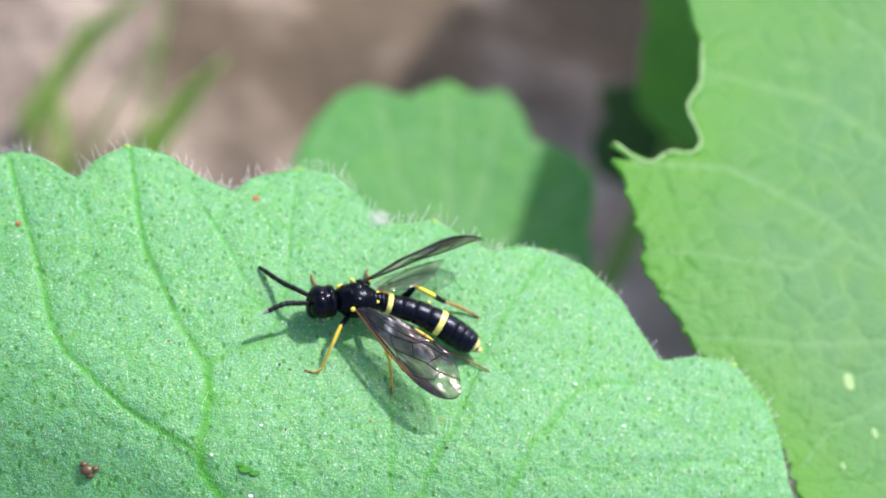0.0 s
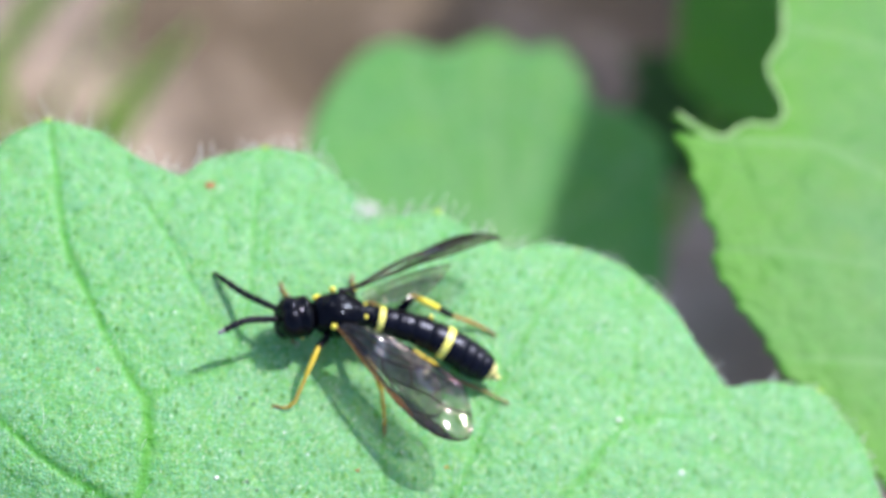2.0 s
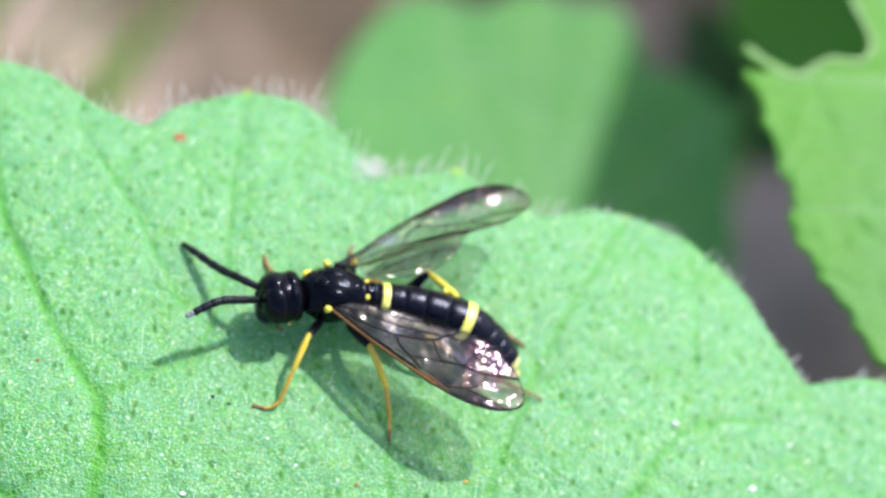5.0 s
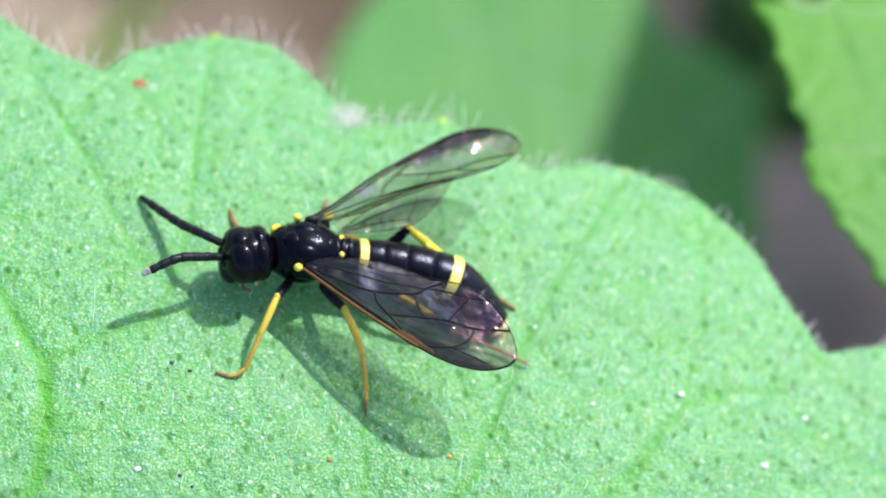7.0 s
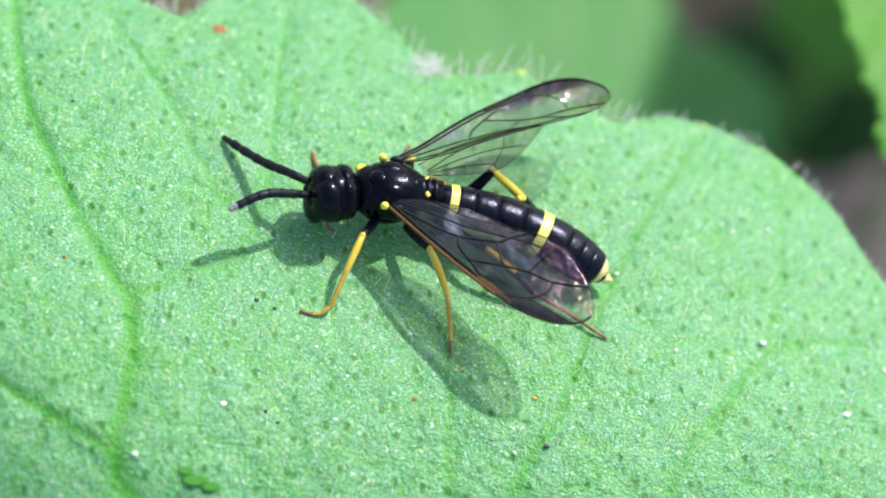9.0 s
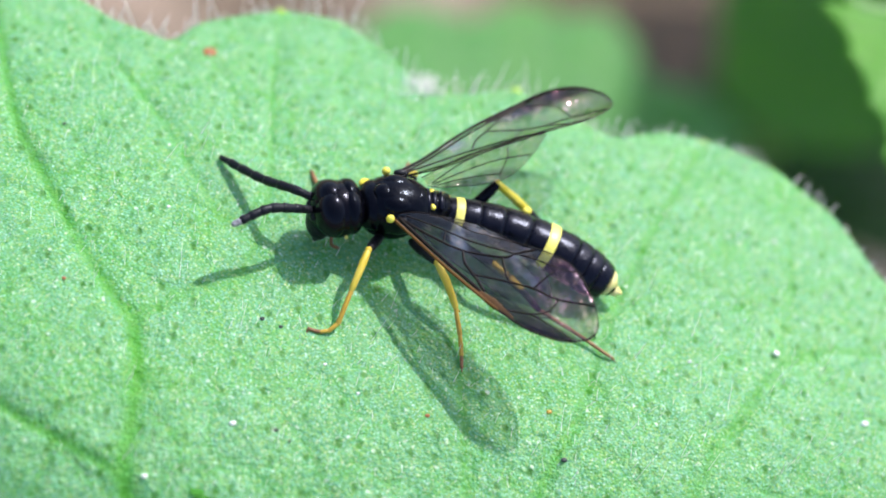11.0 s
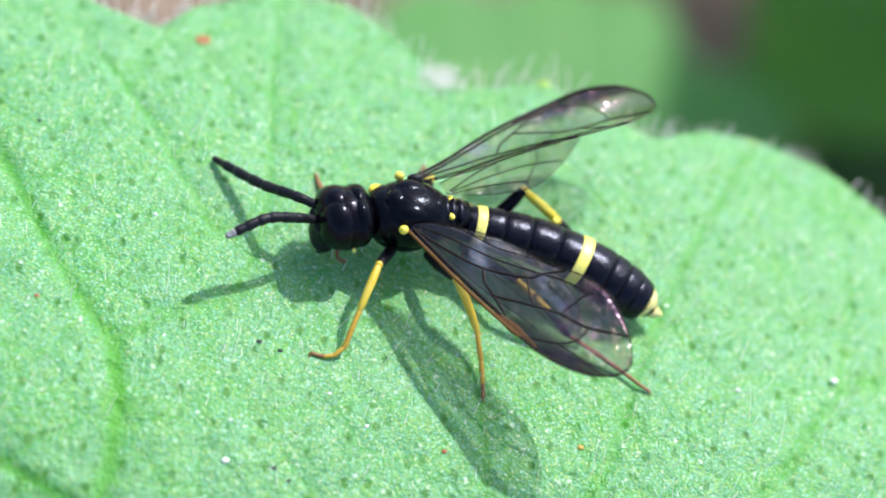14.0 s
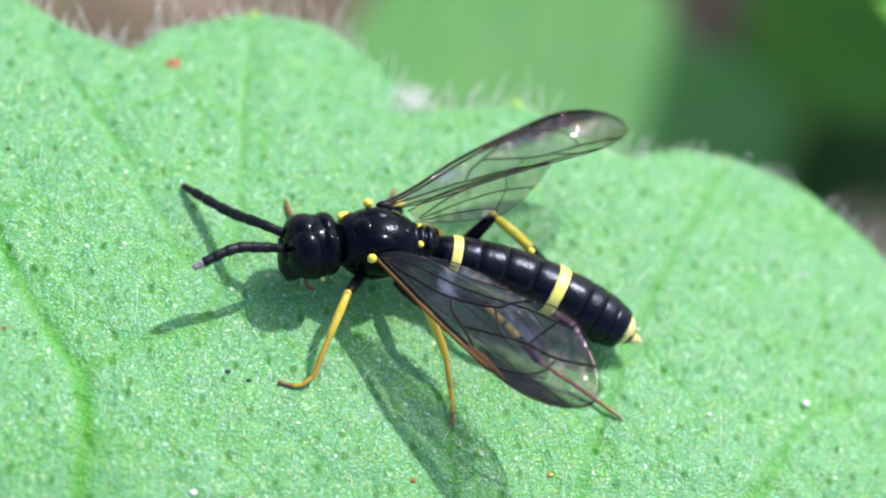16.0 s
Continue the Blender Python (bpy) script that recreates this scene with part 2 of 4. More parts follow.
def join(*shapes):
    verts, faces = [], []
    for v, f in shapes:
        n = len(verts)
        verts += list(v)
        faces += [tuple(i + n for i in q) for q in f]
    return verts, faces


def loft(rings, sides=20):
    """A closed skin over rings of (centre, across, up): the two half axes are vectors."""
    verts, faces = [], []
    for c, a, b in rings:
        c, a, b = Vector(c), Vector(a), Vector(b)
        verts += [tuple(c + a * math.cos(2 * math.pi * k / sides) + b * math.sin(2 * math.pi * k / sides)) for k in range(sides)]
    for r in range(len(rings) - 1):
        for k in range(sides):
            j = (k + 1) % sides
            faces.append((r * sides + k, r * sides + j, (r + 1) * sides + j, (r + 1) * sides + k))
    faces.append(tuple(range(sides))[::-1])
    faces.append(tuple((len(rings) - 1) * sides + k for k in range(sides)))
    return verts, faces


def tube(points, radii, sides=10, flat=1.0):
    """A round tube through points, closed with rounded ends."""
    pts = [Vector(p) for p in points]
    ways = [(pts[min(i + 1, len(pts) - 1)] - pts[max(i - 1, 0)]).normalized() for i in range(len(pts))]
    rings = []
    for i, (p, w, r) in enumerate(zip(pts, ways, radii)):
        a = w.cross(Vector((0, 0, 1)))
        a = (a if a.length > 0.05 else Vector((1, 0, 0))).normalized()
        b = w.cross(a).normalized()
        if i == 0:
            rings += [(p - w * r * 0.8, a * r * 0.35, b * r * 0.35 * flat), (p - w * r * 0.5, a * r * 0.8, b * r * 0.8 * flat)]
        rings.append((p, a * r, b * r * flat))
        if i == len(pts) - 1:
            rings += [(p + w * r * 0.5, a * r * 0.8, b * r * 0.8 * flat), (p + w * r * 0.8, a * r * 0.35, b * r * 0.35 * flat)]
    return loft(rings, sides)


def egg(centre, ax, ay, az, rings=14, sides=24, power=1.0):
    """An ellipsoid with half axes as vectors; power below 1 makes it fuller."""
    c, ax, ay, az = (Vector(v) for v in (centre, ax, ay, az))
    out = []
    for i in range(rings + 1):
        s = -math.cos(math.pi * (0.015 + 0.97 * i / rings))
        r = (1 - s * s) ** (0.5 * power)
        out.append((c + ax * s, ay * r, az * r))
    return loft(out, sides)


def smooth_line(points, n):
    """Catmull-Rom through points, n steps a span."""
    p = [Vector(q) for q in points]
    p = [p[0] * 2 - p[1], *p, p[-1] * 2 - p[-2]]
    out = []
    for i in range(1, len(p) - 2):
        for k in range(n):
            u = k / n
            out.append(0.5 * (2 * p[i] + (p[i + 1] - p[i - 1]) * u + (2 * p[i - 1] - 5 * p[i] + 4 * p[i + 1] - p[i + 2]) * u * u
                              + (3 * p[i] - p[i - 1] - 3 * p[i + 1] + p[i + 2]) * u ** 3))
    return out + [p[-2]]


# ---- leaves ----
def near_line(x, y, line):
    """The distance of points from a line of vertices, and how far along it they lie (0 to 1)."""
    best, along = np.full(x.shape, 1e9), np.zeros(x.shape)
    n = len(line) - 1
    for k in range(n):
        ax, ay = line[k][0], line[k][1]
        dx, dy = line[k + 1][0] - ax, line[k + 1][1] - ay
        u = np.clip(((x - ax) * dx + (y - ay) * dy) / (dx * dx + dy * dy), 0, 1)
        d = np.hypot(x - ax - u * dx, y - ay - u * dy)
        near = d < best
        best, along = np.where(near, d, best), np.where(near, (k + u) / n, along)
    return best, along


def margin(centre, points, steps, soften=0.7):
    """The leaf's margin in polar form about the centre, from its teeth and bays; angles in degrees."""
    polar = sorted((math.degrees(math.atan2(y - centre[1], x - centre[0])) % 360, math.hypot(x - centre[0], y - centre[1])) for x, y in points)
    a = np.array([p[0] for p in polar])
    r = np.array([p[1] for p in polar])
    ang = np.concatenate([np.linspace(s, e, n, endpoint=False) for s, e, n in steps])
    fine = np.arange(0, 360, 0.1)
    rad = np.interp(fine, np.concatenate([a - 360, a, a + 360]), np.tile(r, 3))
    k = np.hanning(int(soften * 10) * 2 + 3)
    k /= k.sum()
    pad = len(k) // 2
    rad = np.convolve(np.concatenate([rad[-pad:], rad, rad[:pad]]), k, "valid")
    return ang, np.interp(ang, fine, rad)


def blade(name, parent, centre, ang, rad, radial, height, lines, thick, material, label="", sink=None, groove=0.0):
    """A leaf blade: rings from the centre to the margin, with the height given by a function of x and y, thick to both sides of its veins."""
    s = np.concatenate([np.linspace(0.004, 1.0, radial)])
    x = centre[0] + np.outer(s * 1.0, rad * np.cos(np.radians(ang)))
    y = centre[1] + np.outer(s * 1.0, rad * np.sin(np.radians(ang)))
    vein, valley = np.zeros(x.shape), np.zeros(x.shape)
    for line, w0, w1, strength in lines:
        d, u = near_line(x, y, line)
        w = w0 + (w1 - w0) * u
        vein = np.maximum(vein, np.exp(-(d / w / 0.95) ** 2) * strength)
        valley = np.maximum(valley, np.exp(-(d / w / 3.4) ** 2) * strength)
    z = height(x, y) - 0.10 * vein * thick / 0.25 - groove * valley
    if sink:
        low = sink(x, y)
        x, y, z = x + LEAN[0] * low, y + LEAN[1] * low, z - low
    rim = np.clip((s[:, None] - 0.994) / 0.006, 0, 1) * np.ones_like(x)
    top, low = z - rim * thick * 0.5, z - thick
    n = len(ang)
    verts = np.stack([np.concatenate([x.ravel(), x.ravel()]), np.concatenate([y.ravel(), y.ravel()]), np.concatenate([top.ravel(), low.ravel()])], 1)
    i, k = np.meshgrid(np.arange(radial - 1), np.arange(n), indexing="ij")
    a, b = i * n + k, i * n + (k + 1) % n
    quad = np.stack([a, a + n, b + n, b], -1).reshape(-1, 4)
    off = radial * n
    under = quad[:, ::-1] + off
    e = (radial - 1) * n + np.arange(n)
    f = (radial - 1) * n + (np.arange(n) + 1) % n
    rim_faces = np.stack([e, e + off, f + off, f], 1)
    faces = np.concatenate([quad, under, rim_faces])
    me = bpy.data.meshes.new(name)
    me.from_pydata((verts * MM).tolist(), [], faces.tolist())
    me.materials.append(material)
    me.polygons.foreach_set("use_smooth", [True] * len(me.polygons))
    me.attributes.new("vein", "FLOAT", "POINT").data.foreach_set("value", np.concatenate([vein.ravel(), vein.ravel() * 0.5]))
    outer = np.clip((np.outer(s, np.ones(n)) - 0.55) / 0.4, 0, 1)
    me.attributes.new("rim", "FLOAT", "POINT").data.foreach_set("value", np.concatenate([outer.ravel(), outer.ravel()]))
    me.update()
    ob = new(name, me)
    ob.parent = parent
    return tagged(ob, label)


def hair_shape(rng, roots, ways, lengths, width):
    """Thin tapered bent hairs, three sides each."""
    verts, faces = [], []
    for p, w, l in zip(roots, ways, lengths):
        p, w = Vector(p), Vector(w).normalized()
        bend = Vector((rng.uniform(-1, 1), rng.uniform(-1, 1), rng.uniform(-0.4, 0.4))) * l * 0.12
        a = w.cross(Vector((0.3, 0.5, 0.8))).normalized()
        b = w.cross(a)
        n = len(verts)
        for q, r in ((p - w * 0.03, width), (p + w * l * 0.55 + bend * 0.4, width * 0.75)):
            verts += [tuple(q + a * r * math.cos(t) + b * r * math.sin(t)) for t in (0.0, 2.1, 4.2)]
        verts.append(tuple(p + w * l + bend))
        for k in range(3):
            j = (k + 1) % 3
            faces += [(n + k, n + j, n + 3 + j, n + 3 + k), (n + 3 + k, n + 3 + j, n + 6)]
    return verts, faces


def wave(x, y, seed, size, amount):
    """Slow undulation."""
    rng = random.Random(seed)
    z = np.zeros_like(x)
    for _ in range(5):
        a, p, f = rng.uniform(0, 6.28), rng.uniform(0, 6.28), rng.uniform(0.6, 1.5) / size
        z = z + np.sin((x * math.cos(a) + y * math.sin(a)) * f * 6.28 + p) * amount / 5
    return z


# the hairy leaf on which the insect stands
CENTRE = (3.0, -19.0)
TEETH = [(-24.0, 3.0), (-21.0, 5.0), (-19.5, 5.6), (-17.2, 7.3), (-15.5, 7.2), (-13.7, 6.2), (-12.7, 7.6), (-11.3, 8.6), (-9.2, 8.4), (-7.4, 7.4), (-5.7, 6.9),
         (-4.9, 7.8), (-2.5, 8.8), (-0.7, 8.7), (0.8, 7.5), (1.75, 6.15), (3.1, 6.3), (4.5, 6.7), (6.1, 5.9), (7.45, 5.35), (8.9, 5.95),
         (10.4, 5.95), (12.4, 5.4), (14.2, 3.9), (15.1, 2.3), (16.2, 0.5), (18.2, 1.05), (20.1, 0.9), (21.8, -1.2), (22.5, -3.4), (22.8, -5.5),
         (23.5, -8.0), (23.0, -11.0), (24.5, -14.0), (22.0, -19.0), (22.0, -24.0), (17.0, -28.0), (12.0, -33.0), (6.0, -33.0), (3.2, -24.0),
         (0.0, -33.0), (-7.0, -33.0), (-13.0, -29.0), (-18.0, -24.0), (-21.0, -18.0), (-24.5, -12.0), (-24.0, -6.0), (-26.5, -1.0)]
VEINS = [([(-11.1, 8.2), (-10.5, 5.6), (-9.95, 3.2), (-9.1, 1.4), (-8.15, -0.5), (-7.24, -2.05), (-6.47, -3.0)], 0.14, 0.22, 0.8),
         ([(-6.47, -3.0), (-6.32, -4.5), (-6.45, -6.4), (-6.65, -7.8), (-5.85, -9.85), (-1.5, -15), (3, -19)], 0.26, 0.34, 1.0),
         ([(-6.47, -3.0), (-5.67, -2.35), (-4.8, -1.73), (-3.6, -1.1), (-2.8, 1.6), (-2.7, 5.0), (-2.5, 8.4)], 0.20, 0.10, 0.6),
         ([(-17.2, 6.8), (-16.0, 3.6), (-15.0, 1.0), (-13.9, -2.65), (-12.2, -4.5), (-9.9, -6.3), (-8.3, -7.1), (-6.65, -7.9)], 0.14, 0.24, 0.85),
         ([(3, -19), (6.3, -13), (9.1, -6.3), (10.1, -4.47), (11.5, -2.3), (13.0, -1.2), (15.0, -1.0)], 0.32, 0.12, 0.6),
         ([(3, -19), (3.4, -12), (4.73, -6.62), (5.44, -5.26), (6.4, -2.5), (7.6, 0.6), (8.8, 3.0), (10.2, 5.6)], 0.28, 0.12, 0.6),
         ([(3, -19), (2.6, -12), (2.62, -7.06), (2.58, -4.2), (2.48, -2.0)], 0.24, 0.14, 0.55),
         ([(-7.3, 5.9), (-6.0, 4.1), (-5.0, 2.3), (-4.0, 0.5)], 0.10, 0.16, 0.5),
         ([(-9.0, 0.6), (-7.2, 3.2), (-6.0, 5.6)], 0.12, 0.1, 0.35),
         ([(-10.8, -5.7), (-9.6, -3.0), (-9.0, 0.4)], 0.1, 0.08, 0.25),
         ([(-13.3, -3.8), (-12.4, 1.0), (-13.2, 5.6)], 0.12, 0.1, 0.45),
         ([(11.5, -2.3), (12.4, 0.4), (12.6, 3.4), (12.4, 5.2)], 0.14, 0.08, 0.4),
         ([(9.3, -5.9), (12.8, -6.2), (17.0, -5.0), (22.0, -4.6)], 0.16, 0.1, 0.3)]
SPAN = [(0, 28, 40), (28, 142, 700), (142, 360, 200)]


def leaf_height(x, y):
    return wave(x, y, 3, 14.0, 0.35) - wave(np.zeros(1), np.zeros(1), 3, 14.0, 0.35)[0]


# the blade arches over its middle: it sinks towards the margins, and leans outwards as it does
LEAN = (0.256, 0.646)


def arch(x, y):
    left, right = np.maximum(-1.5 - x, 0), np.maximum(x - 6.0, 0)
    across = np.maximum(np.abs(y + 0.5) - 2.0, 0)
    crease = np.maximum((x + 10.73) * -0.491 + (y + 5.35) * -0.871, 0)
    return (0.07 * np.minimum(crease, 8) + 0.0085 * np.minimum(left, 14) ** 2 + 0.238 * np.maximum(left - 14, 0) + 0.0040 * np.minimum(right, 14) ** 2 + 0.112 * np.maximum(right - 14, 0)
            + 0.027 * np.minimum(across, 7) ** 2 + 0.378 * np.maximum(across - 7, 0))


def footing(x, y):
    """A place for a foot on the leaf."""
    return x, y, float((leaf_height(np.array([x]), np.array([y])) - arch(np.array([x]), np.array([y])))[0]) + 0.05


def laid(x, y, up=0.0):
    """The place on the leaf's upper face for a point of its plan."""
    at = np.array([x]), np.array([y])
    low = float(arch(*at)[0])
    return x + LEAN[0] * low, y + LEAN[1] * low, float(leaf_height(*at)[0]) - low + up


def hairy_leaf():
    leaf = new("leaf")
    leaf.location = (0, 0, 0)
    tagged(leaf, "bright green hairy leaf with scalloped margin and fine pits", "leaf")
    ang, rad = margin(CENTRE, TEETH, SPAN)
    lines = [([(q.x, q.y) for q in smooth_line([(*p, 0) for p in line], 5)], a, b, s) for line, a, b, s in VEINS]
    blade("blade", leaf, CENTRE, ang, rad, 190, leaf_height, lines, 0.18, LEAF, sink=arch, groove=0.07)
    rng = random.Random(5)
    roots, ways, lengths = [], [], []
    for a, r in zip(ang, rad):
        if 28 < a < 142:
            for _ in range(1 if rng.random() < 0.5 else 0):
                x, y = CENTRE[0] + r * math.cos(radians(a)), CENTRE[1] + r * math.sin(radians(a))
                roots.append(laid(x, y, -0.12))
                t = radians(a + rng.uniform(-40, 40))
                ways.append((math.cos(t), math.sin(t), rng.uniform(0.2, 1.8)))
                lengths.append(rng.choice((0.25, 0.35, 0.5, 0.75, 1.0)) * rng.uniform(0.7, 1.2) * (0.45 if x > 8 else 1.0))
    for _ in range(110):
        x, y = 1.65 + rng.gauss(0, 0.32), 6.15 + rng.gauss(0, 0.18)
        roots.append(laid(x, y, -0.05))
        ways.append((rng.uniform(-0.6, 0.9), rng.uniform(-0.2, 1.0), rng.uniform(0.1, 1.0)))
        lengths.append(rng.uniform(0.15, 0.6))
    part("margin_hairs", hair_shape(rng, roots, ways, lengths, 0.018), HAIR, leaf, "fine white hairs along the margin")["kind"] = "stuff"
    roots, ways, lengths = [], [], []
    while len(roots) < 1100:
        a, s = rng.uniform(28, 142), math.sqrt(rng.uniform(0.1, 0.98))
        r = float(np.interp(a, ang, rad)) * s
        x, y = CENTRE[0] + r * math.cos(radians(a)), CENTRE[1] + r * math.sin(radians(a))
        roots.append(laid(x, y))
        ways.append((rng.uniform(-0.4, 0.4), rng.uniform(-0.2, 0.7), 1.0))
        lengths.append(rng.uniform(0.7, 1.15) if len(roots) % 12 == 0 else rng.uniform(0.2, 0.5))
    part("surface_hairs", hair_shape(rng, roots, ways, lengths, 0.008), HAIR, leaf, "sparse short white hairs")["kind"] = "stuff"
    for x, y, r in ((-2.5, 8.75, 0.17), (4.5, 6.65, 0.2), (-11.3, 8.55, 0.17), (20.1, 0.85, 0.18), (10.3, 5.9, 0.12)):
        part("gland_tip", egg(laid(x, y - 0.04, -0.08), (r * 0.9, 0, 0), (0, r * 0.65, 0), (0, 0, r * 0.5), 8, 12), GLAND, leaf, "yellow-green gland on a tooth tip")

    def mark(name, x, y, r, material, high=0.5, label=""):
        part(name, egg(laid(x, y, 0.02), (r, r * 0.25, 0), (-r * 0.2, r * 0.8, 0), (0, 0, r * high), 6, 10), material, leaf, label)

    mark("rust_spot", -4.57, 6.62, 0.2, RUST, 0.25, "round rust-brown blemish")
    mark("rust_spot", 1.59, -4.87, 0.07, RUST, 0.4)
    mark("rust_spot", 4.96, -4.38, 0.08, AMBER, 0.4)
    mark("rust_spot", -8.4, -2.1, 0.06, RUST, 0.4)
    mark("rust_spot", -16.3, 3.2, 0.16, RUST, 0.25)
    for x, y, r in ((-4.45, -8.35, 0.34), (-4.0, -8.5, 0.26), (-4.7, -8.15, 0.2)):
        mark("green_blotch", x, y, r, BLOTCH, 0.03, "dark green bruise on the blade")
    for x, y, r in ((-2.94, -2.42, 0.07), (-2.42, -2.59, 0.06), (-2.55, -5.9, 0.06), (-2.2, -6.2, 0.05), (5.3, -5.9, 0.09), (-8.6, 3.2, 0.05)):
        mark("dark_speck", x, y, r, SPECK)
    for x, y, r in ((-12.1, -9.73, 0.35), (-11.75, -9.6, 0.2), (-12.3, -9.45, 0.2), (-12.0, -10.0, 0.22)):
        mark("crumb", x, y, r, CRUMB, 0.7, "brown crumb of plant matter")
    for x, y, r in ((-3.73, -5.88, 0.09), (11.73, -1.53, 0.10), (-4.2, -9.9, 0.12), (14.2, -3.5, 0.11), (-6.1, -7.9, 0.08), (-0.3, -4.4, 0.05), (9.1, -2.2, 0.06), (12.1, 2.5, 0.06),
                    (-1.2, -3.6, 0.05), (-5.6, 0.8, 0.05), (1.6, 6.1, 0.07), (7.4, 0.1, 0.05), (15.5, -1.8, 0.08)):
        mark("white_speck", x, y, r, WHITE, 0.6)
    part("leaf_stalk", tube(smooth_line([laid(3, -24, -0.4), (3.4, -30, -12), (5, -36, -36), (6, -38, -80)], 5), [0.9] * 16, 12), STEM, leaf)
    return leaf


hairy_leaf()


def other_leaf(name, label, at, centre, points, steps, radial, height, lines, thick, material, stalk, jag=0.0, soften=1.2):
    leaf = new(name)
    leaf.location = Vector(at) * MM
    tagged(leaf, label, "leaf")
    ang, rad = margin(centre, points, steps, soften)
    rng = np.random.default_rng(12)
    knots = np.arange(0, 361, 0.9)
    rad = rad + jag * np.interp(ang, knots, rng.uniform(-1, 1, len(knots)) ** 3)
    blade("blade", leaf, centre, ang, rad, radial, height, lines, thick, material)
    part("leaf_stalk", tube(smooth_line(stalk, 5), [0.8] * (5 * len(stalk) - 4), 10), STEM, leaf)
    return leaf


# the coarsely toothed leaf beside it
# its unseen far end is stretched to shade the leaves and soil below
leaf_2 = other_leaf("leaf", "light green toothed leaf with pale flecks, edge nibbled", (0, 0, -3), (36, 5),
           [(19.6, 26.0), (20.4, 22.4), (20.2, 19.8), (19.65, 18.8), (19.3, 18.0), (19.9, 16.5), (20.0, 15.7), (19.5, 15.0), (18.25, 14.9), (17.3, 14.1), (16.5, 14.0), (15.6, 14.75), (14.0, 15.25), (15.0, 14.0), (15.7, 12.8), (16.15, 11.2),
            (16.6, 9.4), (16.55, 8.0), (17.5, 6.3), (18.6, 4.6), (19.4, 3.2), (22.0, 0.3), (24.0, -2.0), (24.5, -4.4), (28.0, -9.0), (34.0, -14.0), (42.0, -15.0),
            (54.0, -10.0), (64.0, 2.0), (72.0, 20.0), (82.0, 44.0), (94.0, 76.0), (104.0, 104.0), (106.0, 130.0), (96.0, 142.0), (84.0, 146.0), (73.0, 142.0), (64.0, 134.0), (58.0, 118.0), (48.0, 104.0), (40.0, 88.0), (38.5, 70.0), (36.5, 58.0), (34.0, 48.0), (30.0, 40.0), (25.0, 34.0), (20.8, 29.0)],
           [(0, 95, 80), (95, 235, 460), (235, 360, 80)], 110,
           lambda x, y: wave(x, y, 8, 22.0, 0.8), [([(36, 5), (32, 8.5), (26.0, 12.6), (21.5, 14.4), (16.5, 13.8)], 0.5, 0.22, 0.7), ([(36, 5), (33, 16), (27, 20), (21.0, 20.4)], 0.5, 0.25, 0.6),
           ([(33, 16), (31, 24), (26, 28), (21, 29)], 0.4, 0.2, 0.6), ([(28, 11.2), (25, 8.6), (20, 8.8), (17, 8.6)], 0.3, 0.15, 0.55), ([(31, 9.2), (27.5, 16), (23.5, 17.4)], 0.25, 0.12, 0.45),
           ([(36, 5), (31, 5.4), (25, 4.2), (20, 3.9)], 0.4, 0.2, 0.6), ([(34, 4), (29, 1.2), (26.6, -0.2), (25.0, -2.6)], 0.3, 0.18, 0.6)],
           0.14, LEAF_2, [(36, 5, -0.6), (40, 5, -6), (50, 8, -30), (52, 4, -98)], 0.3, 0.5)

for x, y, r in ((27.6, 2.4, 0.5), (27.1, -2.4, 0.22), (28.9, -0.3, 0.3)):
    z = float(wave(np.array([x]), np.array([y]), 8, 22.0, 0.8)[0])
    part("pale_fleck", egg((x, y, z), (r * 0.6, r * 0.2, 0), (-r * 0.2, r * 1.1, 0), (0, 0, 0.06), 6, 12), FLECK, leaf_2, "pale dry fleck on the blade")

def on_leaf_2(x, y):
    return x, y, float(wave(np.array([x]), np.array([y]), 8, 22.0, 0.8)[0]) - 0.02


EDGE = [(15.2, 15.0), (16.5, 14.05), (17.3, 14.15), (18.25, 14.9), (19.45, 15.05), (19.95, 15.75), (19.85, 16.5), (19.35, 17.9), (19.65, 18.8), (20.15, 19.8), (20.35, 22.4)]
line = smooth_line([on_leaf_2(x + 0.1, y) for x, y in EDGE], 5)
part("dry_edge", tube(line, [0.06 + 0.07 * abs(math.sin(i * 0.9)) for i in range(len(line))], 8, 0.6), DRY, leaf_2, "pale dry nibbled edge")

# the scalloped leaf further down, and the dark one behind it
leaf_3 = other_leaf("leaf", "mid-green scalloped leaf lower down, partly shaded", (0, 0, -40), (15.4, 28.4),
           [(4.7, 34.7), (5.7, 37.6), (7.8, 40.7), (9.3, 41.4), (12.1, 40.8), (14.9, 42.5), (16.7, 41.7), (18.7, 42.5), (20.1, 41.0), (20.7, 39.1), (23.0, 38.7), (25.0, 37.0), (24.7, 32.7), (25.0, 29.9), (22.9, 24.1), (18.4, 19.8), (11.8, 19.1), (7.3, 22.0), (5.0, 27.9)],
           [(0, 360, 300)], 60, lambda x, y: wave(x, y, 4, 20.0, 1.0), [([(15.4, 28.4), (15.2, 33.6), (14.9, 41.4)], 0.5, 0.3, 0.7), ([(15.4, 28.4), (12.2, 33.6), (10.2, 40.2)], 0.4, 0.3, 0.6),
           ([(15.4, 28.4), (17.6, 34.8), (18.7, 41.6)], 0.4, 0.3, 0.6), ([(15.4, 28.4), (20.3, 32.2), (23.5, 36.2)], 0.4, 0.3, 0.5)],
           0.4, LEAF_3, [(15.4, 28.4, -0.7), (15.9, 24.4, -6), (17.4, 19.4, -35), (17.4, 18.4, -63)])
